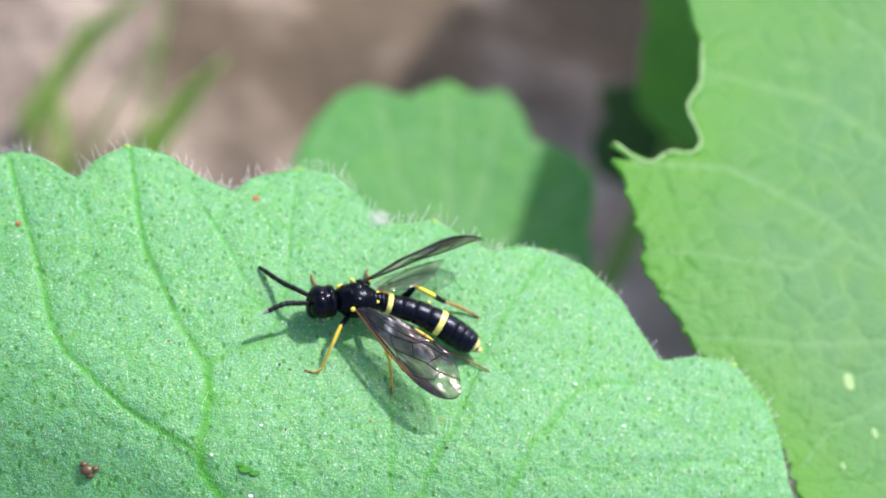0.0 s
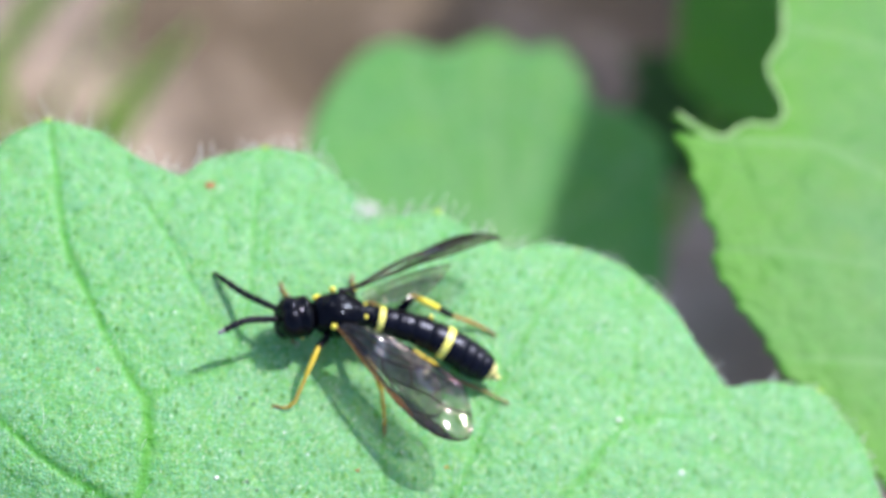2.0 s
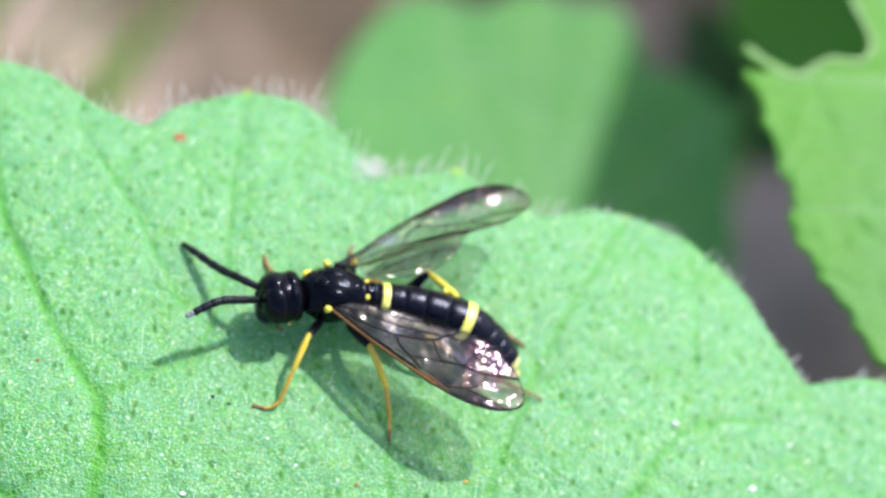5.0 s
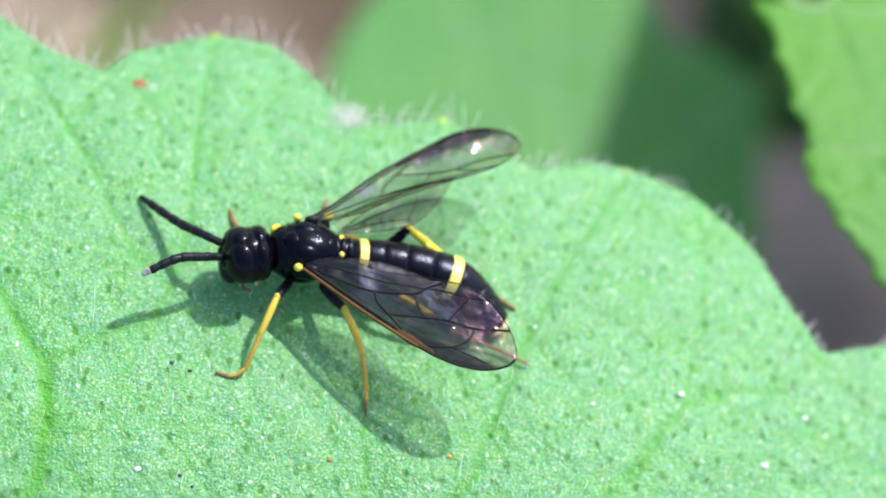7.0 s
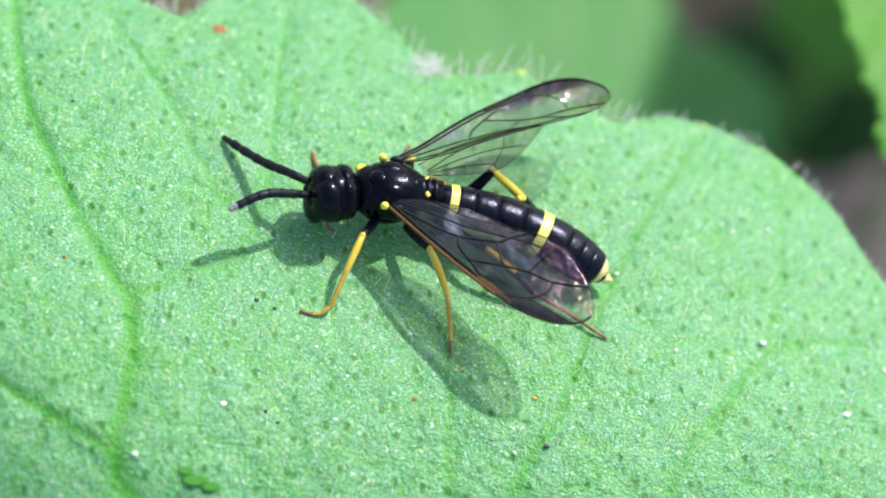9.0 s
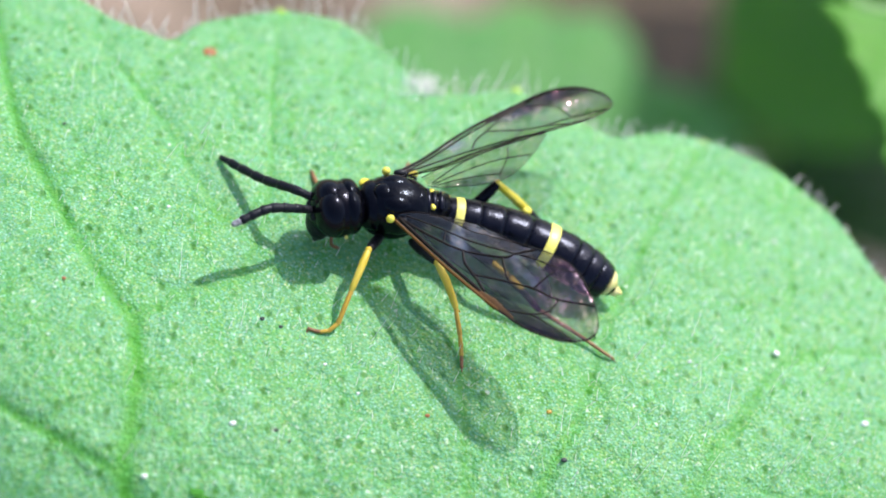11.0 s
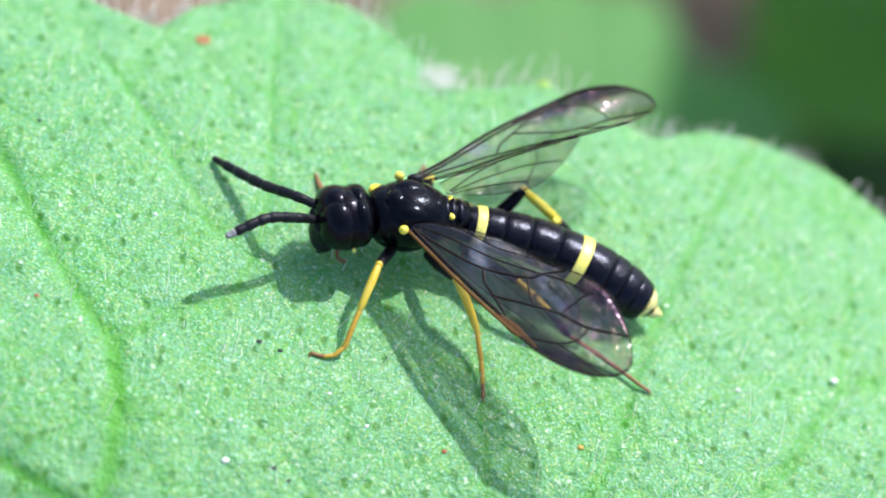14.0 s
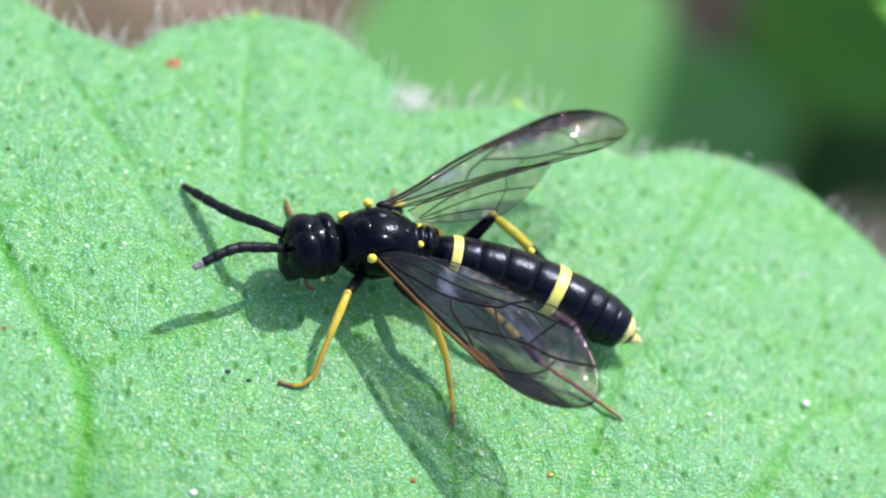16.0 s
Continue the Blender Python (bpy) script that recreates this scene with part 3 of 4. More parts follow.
other_leaf("leaf", "dark green leaf in deep shade", (0, 0, -46), (38.4, 54.2),
           [(32.0, 60.1), (31.2, 54.6), (30.6, 50.3), (30.4, 48.0), (31.8, 46.2), (34.4, 44.6), (37.5, 44.8), (41.4, 46.4), (45.9, 49.2), (48.9, 56.6), (46.8, 66.9), (38.1, 70.4), (29.3, 66.1)],
           [(0, 360, 200)], 40, lambda x, y: wave(x, y, 6, 20.0, 1.5), [([(35.4, 54.2), (33.1, 52.4), (30.9, 50.9)], 0.6, 0.3, 0.5)],
           0.4, LEAF_6, [(35.4, 54.2, -0.7), (37.4, 54.2, -10), (39.4, 54.2, -56)])


# two added leaves, coloured as the deep shade over the soil between the others
other_leaf("leaf", "added dark leaf that stands in for deep shade between leaves", (0, 0, -62), (37, 53),
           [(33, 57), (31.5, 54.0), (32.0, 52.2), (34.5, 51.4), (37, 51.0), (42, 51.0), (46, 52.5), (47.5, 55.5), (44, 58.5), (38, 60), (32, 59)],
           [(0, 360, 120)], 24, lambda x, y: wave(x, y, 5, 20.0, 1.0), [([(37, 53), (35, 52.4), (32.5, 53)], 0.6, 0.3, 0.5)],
           0.4, GAP_SHADE, [(37, 53, -0.7), (38, 53, -8), (39, 54, -40)])
other_leaf("leaf", "added nearly black leaf that stands in for the gap's shade", (0, 0, -75), (54, 71),
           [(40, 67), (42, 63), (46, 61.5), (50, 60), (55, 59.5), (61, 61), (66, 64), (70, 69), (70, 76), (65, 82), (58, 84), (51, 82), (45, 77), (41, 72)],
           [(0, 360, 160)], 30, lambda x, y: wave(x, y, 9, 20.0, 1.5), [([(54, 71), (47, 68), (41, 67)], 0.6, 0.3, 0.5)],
           0.4, GAP_SHADE, [(54, 71, -0.7), (55, 70, -8), (56, 69, -26)])


# ---- ground ----
def ground():
    n = 180
    u = np.linspace(-1, 1, n)
    q = np.sign(u) * (np.abs(u) ** 3 * 2800 + np.abs(u) * 200)
    x, y = np.meshgrid(q + 10, q + 60, indexing="ij")
    z = wave(x, y, 21, 60.0, 7.0) + wave(x, y, 22, 18.0, 3.0) - 100
    verts = np.stack([x.ravel(), y.ravel(), z.ravel()], 1) * MM
    i, k = np.meshgrid(np.arange(n - 1), np.arange(n - 1), indexing="ij")
    a = i * n + k
    faces = np.stack([a, a + n, a + n + 1, a + 1], -1).reshape(-1, 4)
    me = bpy.data.meshes.new("ground")
    me.from_pydata(verts.tolist(), [], faces.tolist())
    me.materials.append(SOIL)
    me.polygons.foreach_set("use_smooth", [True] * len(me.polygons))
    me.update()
    return tagged(new("ground", me), "bare pinkish-brown soil, patches of sun put into its colour", "ground", kind="structure")


ground()


def grass_blade(base, tip, width):
    ob = new("grass_blade")
    ob.location = Vector(base) * MM
    d = Vector(tip) - Vector(base)
    line = smooth_line([(0, 0, 0), d * 0.5 + Vector((0, 0, 4)), d], 6)
    side = d.cross(Vector((0, 0, 1))).normalized()
    up = side.cross(d).normalized()
    rings = []
    for i, p in enumerate(line):
        w = width * (1 - (i / (len(line) - 1)) ** 2) + 0.1
        rings.append((p, side * w, up * 0.18))
    part("blade", loft(rings, 8), GRASS, ob)
    tagged(ob, "blurred light green grass blade over soil", "grass", "grass blades")


for b, t, w in (
        ((-4, 67, -102), (0, 65, -72), 2.2),
        ((-7, 68, -102), (-6, 68, -75), 1.8),
        ((0, 65, -102), (6, 69, -80), 1.5),
        ((-9, 71, -102), (-1, 73, -78), 1.6),
        ((-4, 64, -102), (-8, 62, -76), 1.7),
        ((2, 70, -102), (0, 70, -70), 1.8)):
    grass_blade(b, t, w)


# ---- the sawfly ----
ORIGIN = Vector((0.4, 0.6, 0.0))
sawfly = new("sawfly")
sawfly.location = ORIGIN * MM
tagged(sawfly, "glossy black sawfly with yellow bands standing on a leaf", "insect")


def P(x, y, z):
    return (x - ORIGIN.x, y - ORIGIN.y, z - ORIGIN.z)


def on_leaf(x, y):
    return P(*footing(x, y))


def frame_along(way):
    """Forward, side and up for a way through the insect."""
    f = Vector(way).normalized()
    s = f.cross(Vector((0, 0, 1))).normalized()
    return f, s, s.cross(f)


# head
HEAD = Vector(P(-1.24, 0.48, 1.40))
f, s, u = frame_along((-1.0, -0.22, -0.12))
head = part("head", egg(HEAD - f * 0.04 + u * 0.02, f * 0.76, s * 0.80, u * 0.77, 24, 36, 0.88), DULL_HEAD, sawfly)
for k in (-1, 1):
    out, along = s * 0.80 * k + u * 0.60, u * 0.80 - s * 0.60 * k
    part("eye", egg(HEAD + f * 0.16 + out * 0.33, out * 0.52, f * 0.50, along * 0.65, 24, 36, 0.92), EYE, head, "large oval black eye")
    part("temple", egg(HEAD - f * 0.36 + out * 0.33, out * 0.49, f * 0.34, along * 0.63, 18, 28, 0.85), BLACK, head)
    part("mandible", tube([HEAD + f * 0.40 + s * 0.24 * k - u * 0.75, HEAD + f * 0.48 + s * 0.14 * k - u * 1.12], [0.17, 0.07], 8), DULL, head)
    part("palp", tube(smooth_line([HEAD + f * 0.1 + s * 0.35 * k - u * 0.7, HEAD + f * 0.1 + s * 0.5 * k - u * 0.95, HEAD - f * 0.1 + s * 0.5 * k - u * 1.15], 4), [0.05] * 9, 6), BROWN, head)
    part("spot", egg(HEAD - f * 0.16 + s * 0.78 * k - u * 0.24, f * 0.05, s * 0.05, u * 0.07, 6, 8), PALE, head, "pale yellow dot behind the eye")
    part("antenna_socket", egg(HEAD + f * 0.66 + s * (0.20 * k) + u * 0.08, f * 0.12, s * 0.14, u * 0.14, 8, 14), DULL, head)
for dx, ds in ((0.0, 0.0), (-0.12, 0.12), (-0.12, -0.12)):
    part("ocellus", egg(HEAD + f * (0.12 + dx) + s * ds + u * 0.78, f * 0.05, s * 0.05, u * 0.04, 6, 10), EYE, head)
part("face", egg(HEAD + f * 0.42 - u * 0.50, f * 0.34, s * 0.50, u * 0.52, 12, 18), DULL, head)
part("neck", tube([HEAD - f * 0.60 - u * 0.10, HEAD - f * 1.05 - u * 0.06], [0.34, 0.38], 14), DULL, head)


def antenna(points, glinting):
    line = smooth_line(points, 12)
    cuts = [0, 0.08, 0.13, 0.30, 0.46, 0.60, 0.72, 0.82, 0.91, 1.0]
    n = len(line) - 1
    root = None
    for k in range(9):
        i0, i1 = round(cuts[k] * n), round(cuts[k + 1] * n)
        pts = line[i0:i1 + 1]
        base = 0.115 if k < 2 else 0.108 + 0.026 * math.sin(k / 8 * 3.0)
        radii = [base * (0.86 + 0.2 * q / max(1, len(pts) - 1)) for q in range(len(pts))]
        if k == 8:
            radii = [r * (1.05 - 0.35 * q / (len(pts) - 1)) for q, r in enumerate(radii)]
        # last joint of the near antenna carries the painted glint
        ob = part("antenna" if root is None else "segment", tube(pts, radii, 10), GLINT_GREY if glinting and k > 7 else DULL, root or head,
                  "black nine-jointed antenna, sun glint painted grey on its tip" if root is None and glinting else "")
        root = root or ob


ANT_FAR = [P(-1.93, 0.68, 1.55), P(-2.46, 0.95, 1.44), P(-3.18, 1.63, 0.82), P(-4.15, 2.72, 0.08)]
ANT_NEAR = [P(-1.93, 0.28, 1.50), P(-2.48, 0.06, 1.75), P(-3.22, -0.18, 1.88), P(-4.09, -0.68, 1.68)]
antenna(ANT_FAR, False)
antenna(ANT_NEAR, True)

# thorax
TH = Vector(P(0.45, 0.84, 1.45))
f, s, u = frame_along((-1.0, -0.06, -0.02))
thorax = part("thorax", loft([(TH - f * x + u * h, s * w, u * v) for x, w, v, h in (
    (-0.92, 0.30, 0.26, 0.02), (-0.84, 0.5, 0.44, 0.02), (-0.6, 0.74, 0.64, 0.05), (-0.3, 0.84, 0.74, 0.06), (0.1, 0.86, 0.76, 0.05), (0.42, 0.78, 0.70, 0.05),
    (0.68, 0.62, 0.58, 0.06), (0.86, 0.48, 0.47, 0.06), (1.1, 0.43, 0.43, 0.06), (1.4, 0.42, 0.42, 0.06))], 28), BLACK, sawfly)
part("collar", egg(TH + f * 0.66 - u * 0.02, f * 0.50, s * 0.74, u * 0.62, 16, 28, 0.9), BLACK, thorax)
for k in (-1, 1):
    part("back_lobe", egg(TH + f * 0.10 + s * 0.31 * k + u * 0.45, f * 0.50, s * 0.36, u * 0.34, 12, 20), BLACK, thorax)
    if k > 0:
        part("collar_mark", egg(TH + f * 0.86 + s * 0.52 * k + u * 0.20, f * 0.20, s * 0.17, u * 0.14, 8, 12), YELLOW, thorax, "yellow corner of the collar")
    part("tegula", egg(TH + f * 0.33 + s * 0.80 * k + u * 0.48, f * 0.12, s * 0.11, u * 0.13, 8, 14), YELLOW, thorax, "yellow wing-base scale")
    part("plate_mark", egg(TH - f * 0.92 + s * 0.26 * k + u * 0.44, f * 0.08, s * 0.10, u * 0.07, 8, 12), YELLOW, thorax, "small yellow mark behind the shield")
    part("wing_socket", egg(TH - f * 0.1 + s * 0.80 * k + u * 0.42, f * 0.22, s * 0.12, u * 0.14, 8, 12), DULL, thorax)
part("hip", egg(P(1.80, 1.42, 1.30), (0.36, -0.06, -0.06), (0.03, 0.20, 0), (0, 0, 0.2), 8, 14), AMBER, thorax, "amber hip of a hind leg")
part("front_lobe", egg(TH + f * 0.42 + u * 0.50, f * 0.36, s * 0.34, u * 0.28, 12, 18), BLACK, thorax)
part("shield", egg(TH - f * 0.52 + u * 0.46, f * 0.28, s * 0.36, u * 0.24, 12, 18), BLACK, thorax)
for q, w in ((0.78, 0.50), (0.96, 0.46), (1.16, 0.44)):
    part("hind_plate", loft([(TH - f * (q + e) + u * 0.07, s * w * g, u * (w + 0.02) * g) for e, g in ((-0.08, 0.93), (-0.03, 1.02), (0.04, 1.03), (0.08, 0.95))], 24), SATIN, thorax)
part("belly_plate", egg(TH + f * 0.1 - u * 0.50, f * 0.85, s * 0.70, u * 0.48, 12, 18), BLACK, thorax)

# abdomen: nine overlapping rings along a bent axis
WAIST = Vector(P(1.65, 0.90, 1.48))
AXIS = [p - WAIST for p in smooth_line([P(1.65, 0.90, 1.48), P(2.6, 0.76, 1.42), P(3.7, 0.52, 1.34), P(4.8, 0.13, 1.18), P(5.7, -0.30, 1.0), P(6.45, -0.68, 0.86)], 18)]
BEND = len(AXIS) * 58 // 100
abdomen = part("abdomen", tube(AXIS[:BEND + 4:3], [0.42 + 0.06 * i / 20 for i in range(len(AXIS[:BEND + 4:3]))], 20), BLACK, sawfly)
abdomen.location = WAIST * MM
rear = part("abdomen_end", tube([p - AXIS[BEND] for p in AXIS[BEND::3]], [0.50 - 0.012 * i for i in range(len(AXIS[BEND::3]))], 20), BLACK, sawfly, "black tapering end of the abdomen")
rear.location = (WAIST + AXIS[BEND]) * MM
CUTS = [0.0, 0.085, 0.19, 0.31, 0.44, 0.58, 0.69, 0.78, 0.87, 0.96]
WIDTH = [0.44, 0.50, 0.55, 0.585, 0.615, 0.645, 0.68, 0.675, 0.64, 0.53]


def ring_shape(k, grow=1.0, start=0.0, stop=1.12, arc=None):
    n = len(AXIS) - 1
    rings = []
    for j in range(7):
        q = start + (stop - start) * j / 6
        c = min(1.0, CUTS[k] + (CUTS[k + 1] - CUTS[k]) * q)
        i = min(n - 1, int(c * n))
        p = AXIS[i].lerp(AXIS[i + 1], c * n - i)
        ff, ss, uu = frame_along(AXIS[min(n, i + 2)] - AXIS[max(0, i - 2)])
        w = WIDTH[k] + (WIDTH[k + 1] - WIDTH[k]) * q
        swell = (0.985 + 0.030 * math.sin(min(1.0, max(0.0, q)) * 2.2)) * grow * (0.90 if j == 0 else 1.0) * (0.955 if j == 6 else 1.0)
        rings.append((p - AXIS[BEND] if k > 4 else p, ss * w * swell, uu * w * 0.92 * swell))
    return loft(rings, 28)


for k in range(9):
    ring = part("segment", ring_shape(k, 1.0, -0.25 if k == 5 else 0.0), SATIN, abdomen if k < 5 else rear)
    if k == 0:
        part("band", ring_shape(k, 1.025, 0.5, 1.2), PALE, ring, "pale yellow band")
    if k == 4:
        part("band", ring_shape(k, 1.022, 0.62, 1.06), PALE, ring, "pale yellow band")
    if k in (3,):
        n = len(AXIS) - 1
        i = int(CUTS[k + 1] * n) - 2
        ff, ss, uu = frame_along(AXIS[i + 2] - AXIS[i - 2])
        part("side_spot", egg(AXIS[i] + ss * -0.56 + uu * 0.30, ff * 0.09, ss * 0.10, uu * 0.12, 8, 12), YELLOW, ring, "small yellow side spot")
tail_way = frame_along(AXIS[-1] - AXIS[-4])
END = AXIS[-1] - AXIS[BEND]
part("tail_tip", loft([(END + tail_way[0] * q + tail_way[2] * 0.05, tail_way[1] * w, tail_way[2] * w) for q, w in ((-0.09, 0.40), (-0.02, 0.36), (0.06, 0.28), (0.13, 0.18), (0.18, 0.08))], 16), TIP, rear, "pale yellow tip of the abdomen")
part("saw_sheath", tube([END + tail_way[0] * 0.1 - tail_way[2] * 0.1, END + tail_way[0] * 0.28 - tail_way[2] * 0.06, END + tail_way[0] * 0.38 - tail_way[2] * 0.02], [0.17, 0.15, 0.06], 10), TIP, rear, "pale saw sheath")


# legs
def leg(name, coxa, knee, ankle, foot, femur_mat, tibia_mat, tarsus_mat, thick=1.0, pivot=None, bend=(0, 0, 0), dark=0.66):
    """A leg of five pieces; the pieces hang from the femur. bend: how far its foot bows out of the straight line."""
    pivot = Vector(pivot or (0, 0, 0))
    c, k, a, t = (Vector(v) - pivot for v in (coxa, knee, ankle, foot))
    femur = part(name, tube([c, c.lerp(k, 0.35), c.lerp(k, 0.75), k], [0.14 * thick, 0.18 * thick, 0.16 * thick, 0.12 * thick], 12), femur_mat, sawfly)
    femur.location = pivot * MM
    bow = Vector((0, 0, 0.09))
    part("knee", egg(k, (0.12 * thick, 0, 0), (0, 0.12 * thick, 0), (0, 0, 0.13 * thick), 8, 12), tibia_mat, femur)
    part("tibia", tube([k.lerp(a, q) + bow * math.sin(q * 3.1416) for q in (0, 0.15, 0.35, 0.55, 0.75, 0.9, 1.0)], [r * thick for r in (0.10, 0.115, 0.13, 0.125, 0.115, 0.11, 0.095)], 12), tibia_mat, femur)
    if name == "hind_leg":
        part("tibia_tip", tube([k.lerp(a, q) + bow * math.sin(q * 3.1416) for q in (dark, 0.5 + dark / 2, 1.0)], [0.134 * thick, 0.130 * thick, 0.122 * thick], 10), DULL, femur, "dark end of the shin")
    part("spur", tube([a, a + (a - k).normalized() * 0.14 + Vector((0.08, 0, 0))], [0.03, 0.015], 6), tarsus_mat, femur)
    cuts = [0.0, 0.42, 0.62, 0.78, 0.88, 1.0]
    for i in range(5):
        p, q = (Vector((*a.lerp(t, w).xy, t.z + (a.z - t.z) * (1 - w) ** 1.7)) + (bow.cross((t - a).normalized()) + Vector(bend)) * math.sin(w * 3.1416) for w in (cuts[i], cuts[i + 1]))
        part("foot_joint", tube([p, q], [(0.075 - 0.005 * i) * thick, (0.085 - 0.006 * i) * thick], 8), tarsus_mat if i < 3 else BROWN, femur)
    for e in (-1, 1):
        part("claw", tube([t, t + (t - a).normalized() * 0.10 + Vector((0, 0.05 * e, -0.02))], [0.03, 0.012], 6), BROWN, femur)
    return femur


leg("front_leg", P(0.15, 0.2, 0.85), P(-0.28, -0.58, 1.20), P(-0.63, -1.59, 0.70), on_leaf(-1.66, -2.55), DULL, OCHRE, AMBER, 0.84, on_leaf(-1.66, -2.55), (0.12, -0.36, -0.08))
leg("middle_leg", P(1.05, 0.15, 0.85), P(1.62, -0.72, 1.25), P(2.28, -1.69, 0.65), on_leaf(2.58, -3.2), DULL, OCHRE, AMBER, 0.86, P(1.62, -0.72, 1.25))
NEAR_HIP = Vector(P(1.9, 0.45, 0.95))
near_hind = leg("hind_leg", NEAR_HIP, P(3.2, -0.55, 1.25), P(4.6, -1.45, 0.60), on_leaf(6.75, -2.55), BLACK, OCHRE, BROWN, 0.74, NEAR_HIP, dark=0.3)
leg("front_leg", P(-0.05, 1.2, 0.9), P(-0.75, 1.35, 0.75), P(-1.15, 1.75, 0.45), on_leaf(-1.57, 2.65), DULL, BROWN, BROWN)
leg("middle_leg", P(0.95, 1.4, 0.9), P(1.0, 2.1, 1.25), P(1.2, 2.6, 0.6), on_leaf(1.2, 3.4), DULL, YELLOW, BROWN)
HIP = Vector(P(2.55, 1.15, 1.15))
far_hind = leg("hind_leg", HIP, P(3.30, 1.89, 1.70), P(4.95, 1.3, 0.65), on_leaf(6.75, 0.6), BLACK, YELLOW, RUSSET, 1.0, HIP)

# wings: x runs from the hinge to the tip, y towards the leading edge
def ripple(x, y, fold=0.0):
    """The relief of a wing; fold: how steeply its rear half is folded up along its length."""
    return -fold * (math.sqrt((y + 0.15) ** 2 + 0.01) - y - 0.15) * 0.5 + 0.05 * math.sin(2.4 * y + 0.5 * x) + 0.04 * math.sin(1.7 * x + y) + 0.08 * (math.sqrt(y * y + 0.05) - y) + 0.045 * max(0.0, x - 4.3) ** 2


def film_shape(lead, trail, sign, fold=0.0, n=36, m=14):
    """A thin closed sheet between two edges given as (x, y) lines, slightly cambered and corrugated."""
    lx, ly = zip(*lead)
    tx, ty = zip(*trail)
    verts = []
    for side in (0.006, -0.006):
        for i in range(n + 1):
            q = i / n
            q = 1 - (1 - q) ** 1.6
            a = Vector((np.interp(q, np.linspace(0, 1, len(lx)), lx), np.interp(q, np.linspace(0, 1, len(ly)), ly), 0))
            b = Vector((np.interp(q, np.linspace(0, 1, len(tx)), tx), np.interp(q, np.linspace(0, 1, len(ty)), ty), 0))
            for j in range(m + 1):
                w = j / m
                p = a.lerp(b, w)
                z = ripple(p.x, p.y, fold)
                verts.append((p.x, p.y * sign, z + side))
    faces = []
    k = (n + 1) * (m + 1)
    for i in range(n):
        for j in range(m):
            a, b = i * (m + 1) + j, (i + 1) * (m + 1) + j
            faces += [(a, b, b + 1, a + 1), (a + k, a + 1 + k, b + 1 + k, b + k)]
    for i in range(n):
        a, b = i * (m + 1), (i + 1) * (m + 1)
        faces += [(a, a + k, b + k, b), (a + m, b + m, b + m + k, a + m + k)]
    return verts, faces


def spread(points, n=40):
    """An edge line resampled smoothly."""
    return [(p.x, p.y) for p in smooth_line([(*q, 0) for q in points], 8)]


FORE_LEAD = [(0.0, 0.12), (0.84, 0.27), (1.67, 0.44), (2.46, 0.58), (3.2, 0.68), (3.93, 0.76), (4.64, 0.81), (5.27, 0.76), (5.9, 0.57), (6.38, 0.2), (6.5, -0.12)]
FORE_TRAIL = [(0.0, -0.08), (0.42, -0.42), (1.02, -0.65), (1.9, -0.74), (2.61, -0.93), (3.51, -1.2), (4.26, -1.38), (4.79, -1.4), (5.32, -1.21), (5.98, -0.78), (6.36, -0.4), (6.5, -0.12)]
HIND_LEAD = [(0.3, -0.18), (1.4, -0.28), (2.6, -0.50), (3.6, -0.78), (4.5, -1.0), (5.0, -1.40)]
HIND_TRAIL = [(0.3, -0.5), (0.9, -1.15), (1.8, -1.75), (2.9, -2.1), (4.1, -2.0), (5.0, -1.40)]
FORE_VEINS = [([(0.1, 0.02), (0.84, 0.16), (1.67, 0.32), (2.46, 0.46), (3.2, 0.57)], 0.05), ([(0.05, 0.0), (1.1, -0.03), (2.11, -0.14), (3.13, -0.55), (3.36, -0.82), (3.7, -1.17)], 0.036),
              ([(0.2, -0.15), (1.1, -0.34), (2.2, -0.5), (3.36, -0.82)], 0.026), ([(3.13, -0.55), (3.5, -0.2), (3.73, -0.07)], 0.032), ([(2.11, -0.14), (2.38, 0.13), (2.79, 0.29), (3.3, 0.51)], 0.04),
              ([(2.79, 0.29), (3.73, -0.07), (4.35, -0.27), (5.09, -0.38), (5.98, -0.78)], 0.034), ([(3.36, -0.82), (3.85, -0.98), (4.57, -1.12), (5.1, -1.32)], 0.026),
              ([(4.57, -1.12), (4.44, -0.72), (4.35, -0.27)], 0.026), ([(3.96, 0.72), (4.76, 0.39), (5.09, 0.03), (5.09, -0.38)], 0.028), ([(4.76, 0.39), (5.74, 0.38), (6.12, 0.42)], 0.024),
              ([(1.5, -0.05), (1.35, -0.38)], 0.024)]
HIND_VEINS = [([(0.4, -0.35), (2.0, -0.85), (4.4, -1.3)], 0.026), ([(0.4, -0.4), (1.6, -1.2), (3.0, -1.75), (4.2, -1.8)], 0.022), ([(2.0, -0.85), (2.1, -1.42)], 0.022),
              ([(3.2, -1.08), (3.3, -1.8)], 0.022), ([(0.5, -0.5), (1.3, -1.35), (2.2, -1.85)], 0.02)]

FAR_HIND_LEAD = [(0.55, -0.25), (1.4, -0.10), (2.4, -0.12), (3.2, -0.20), (3.9, -0.24), (4.49, -0.35)]
FAR_HIND_TRAIL = [(0.55, -0.6), (0.8, -0.76), (1.24, -0.92), (1.88, -1.14), (2.58, -1.29), (3.2, -1.15), (3.74, -0.87), (4.11, -0.61), (4.49, -0.35)]
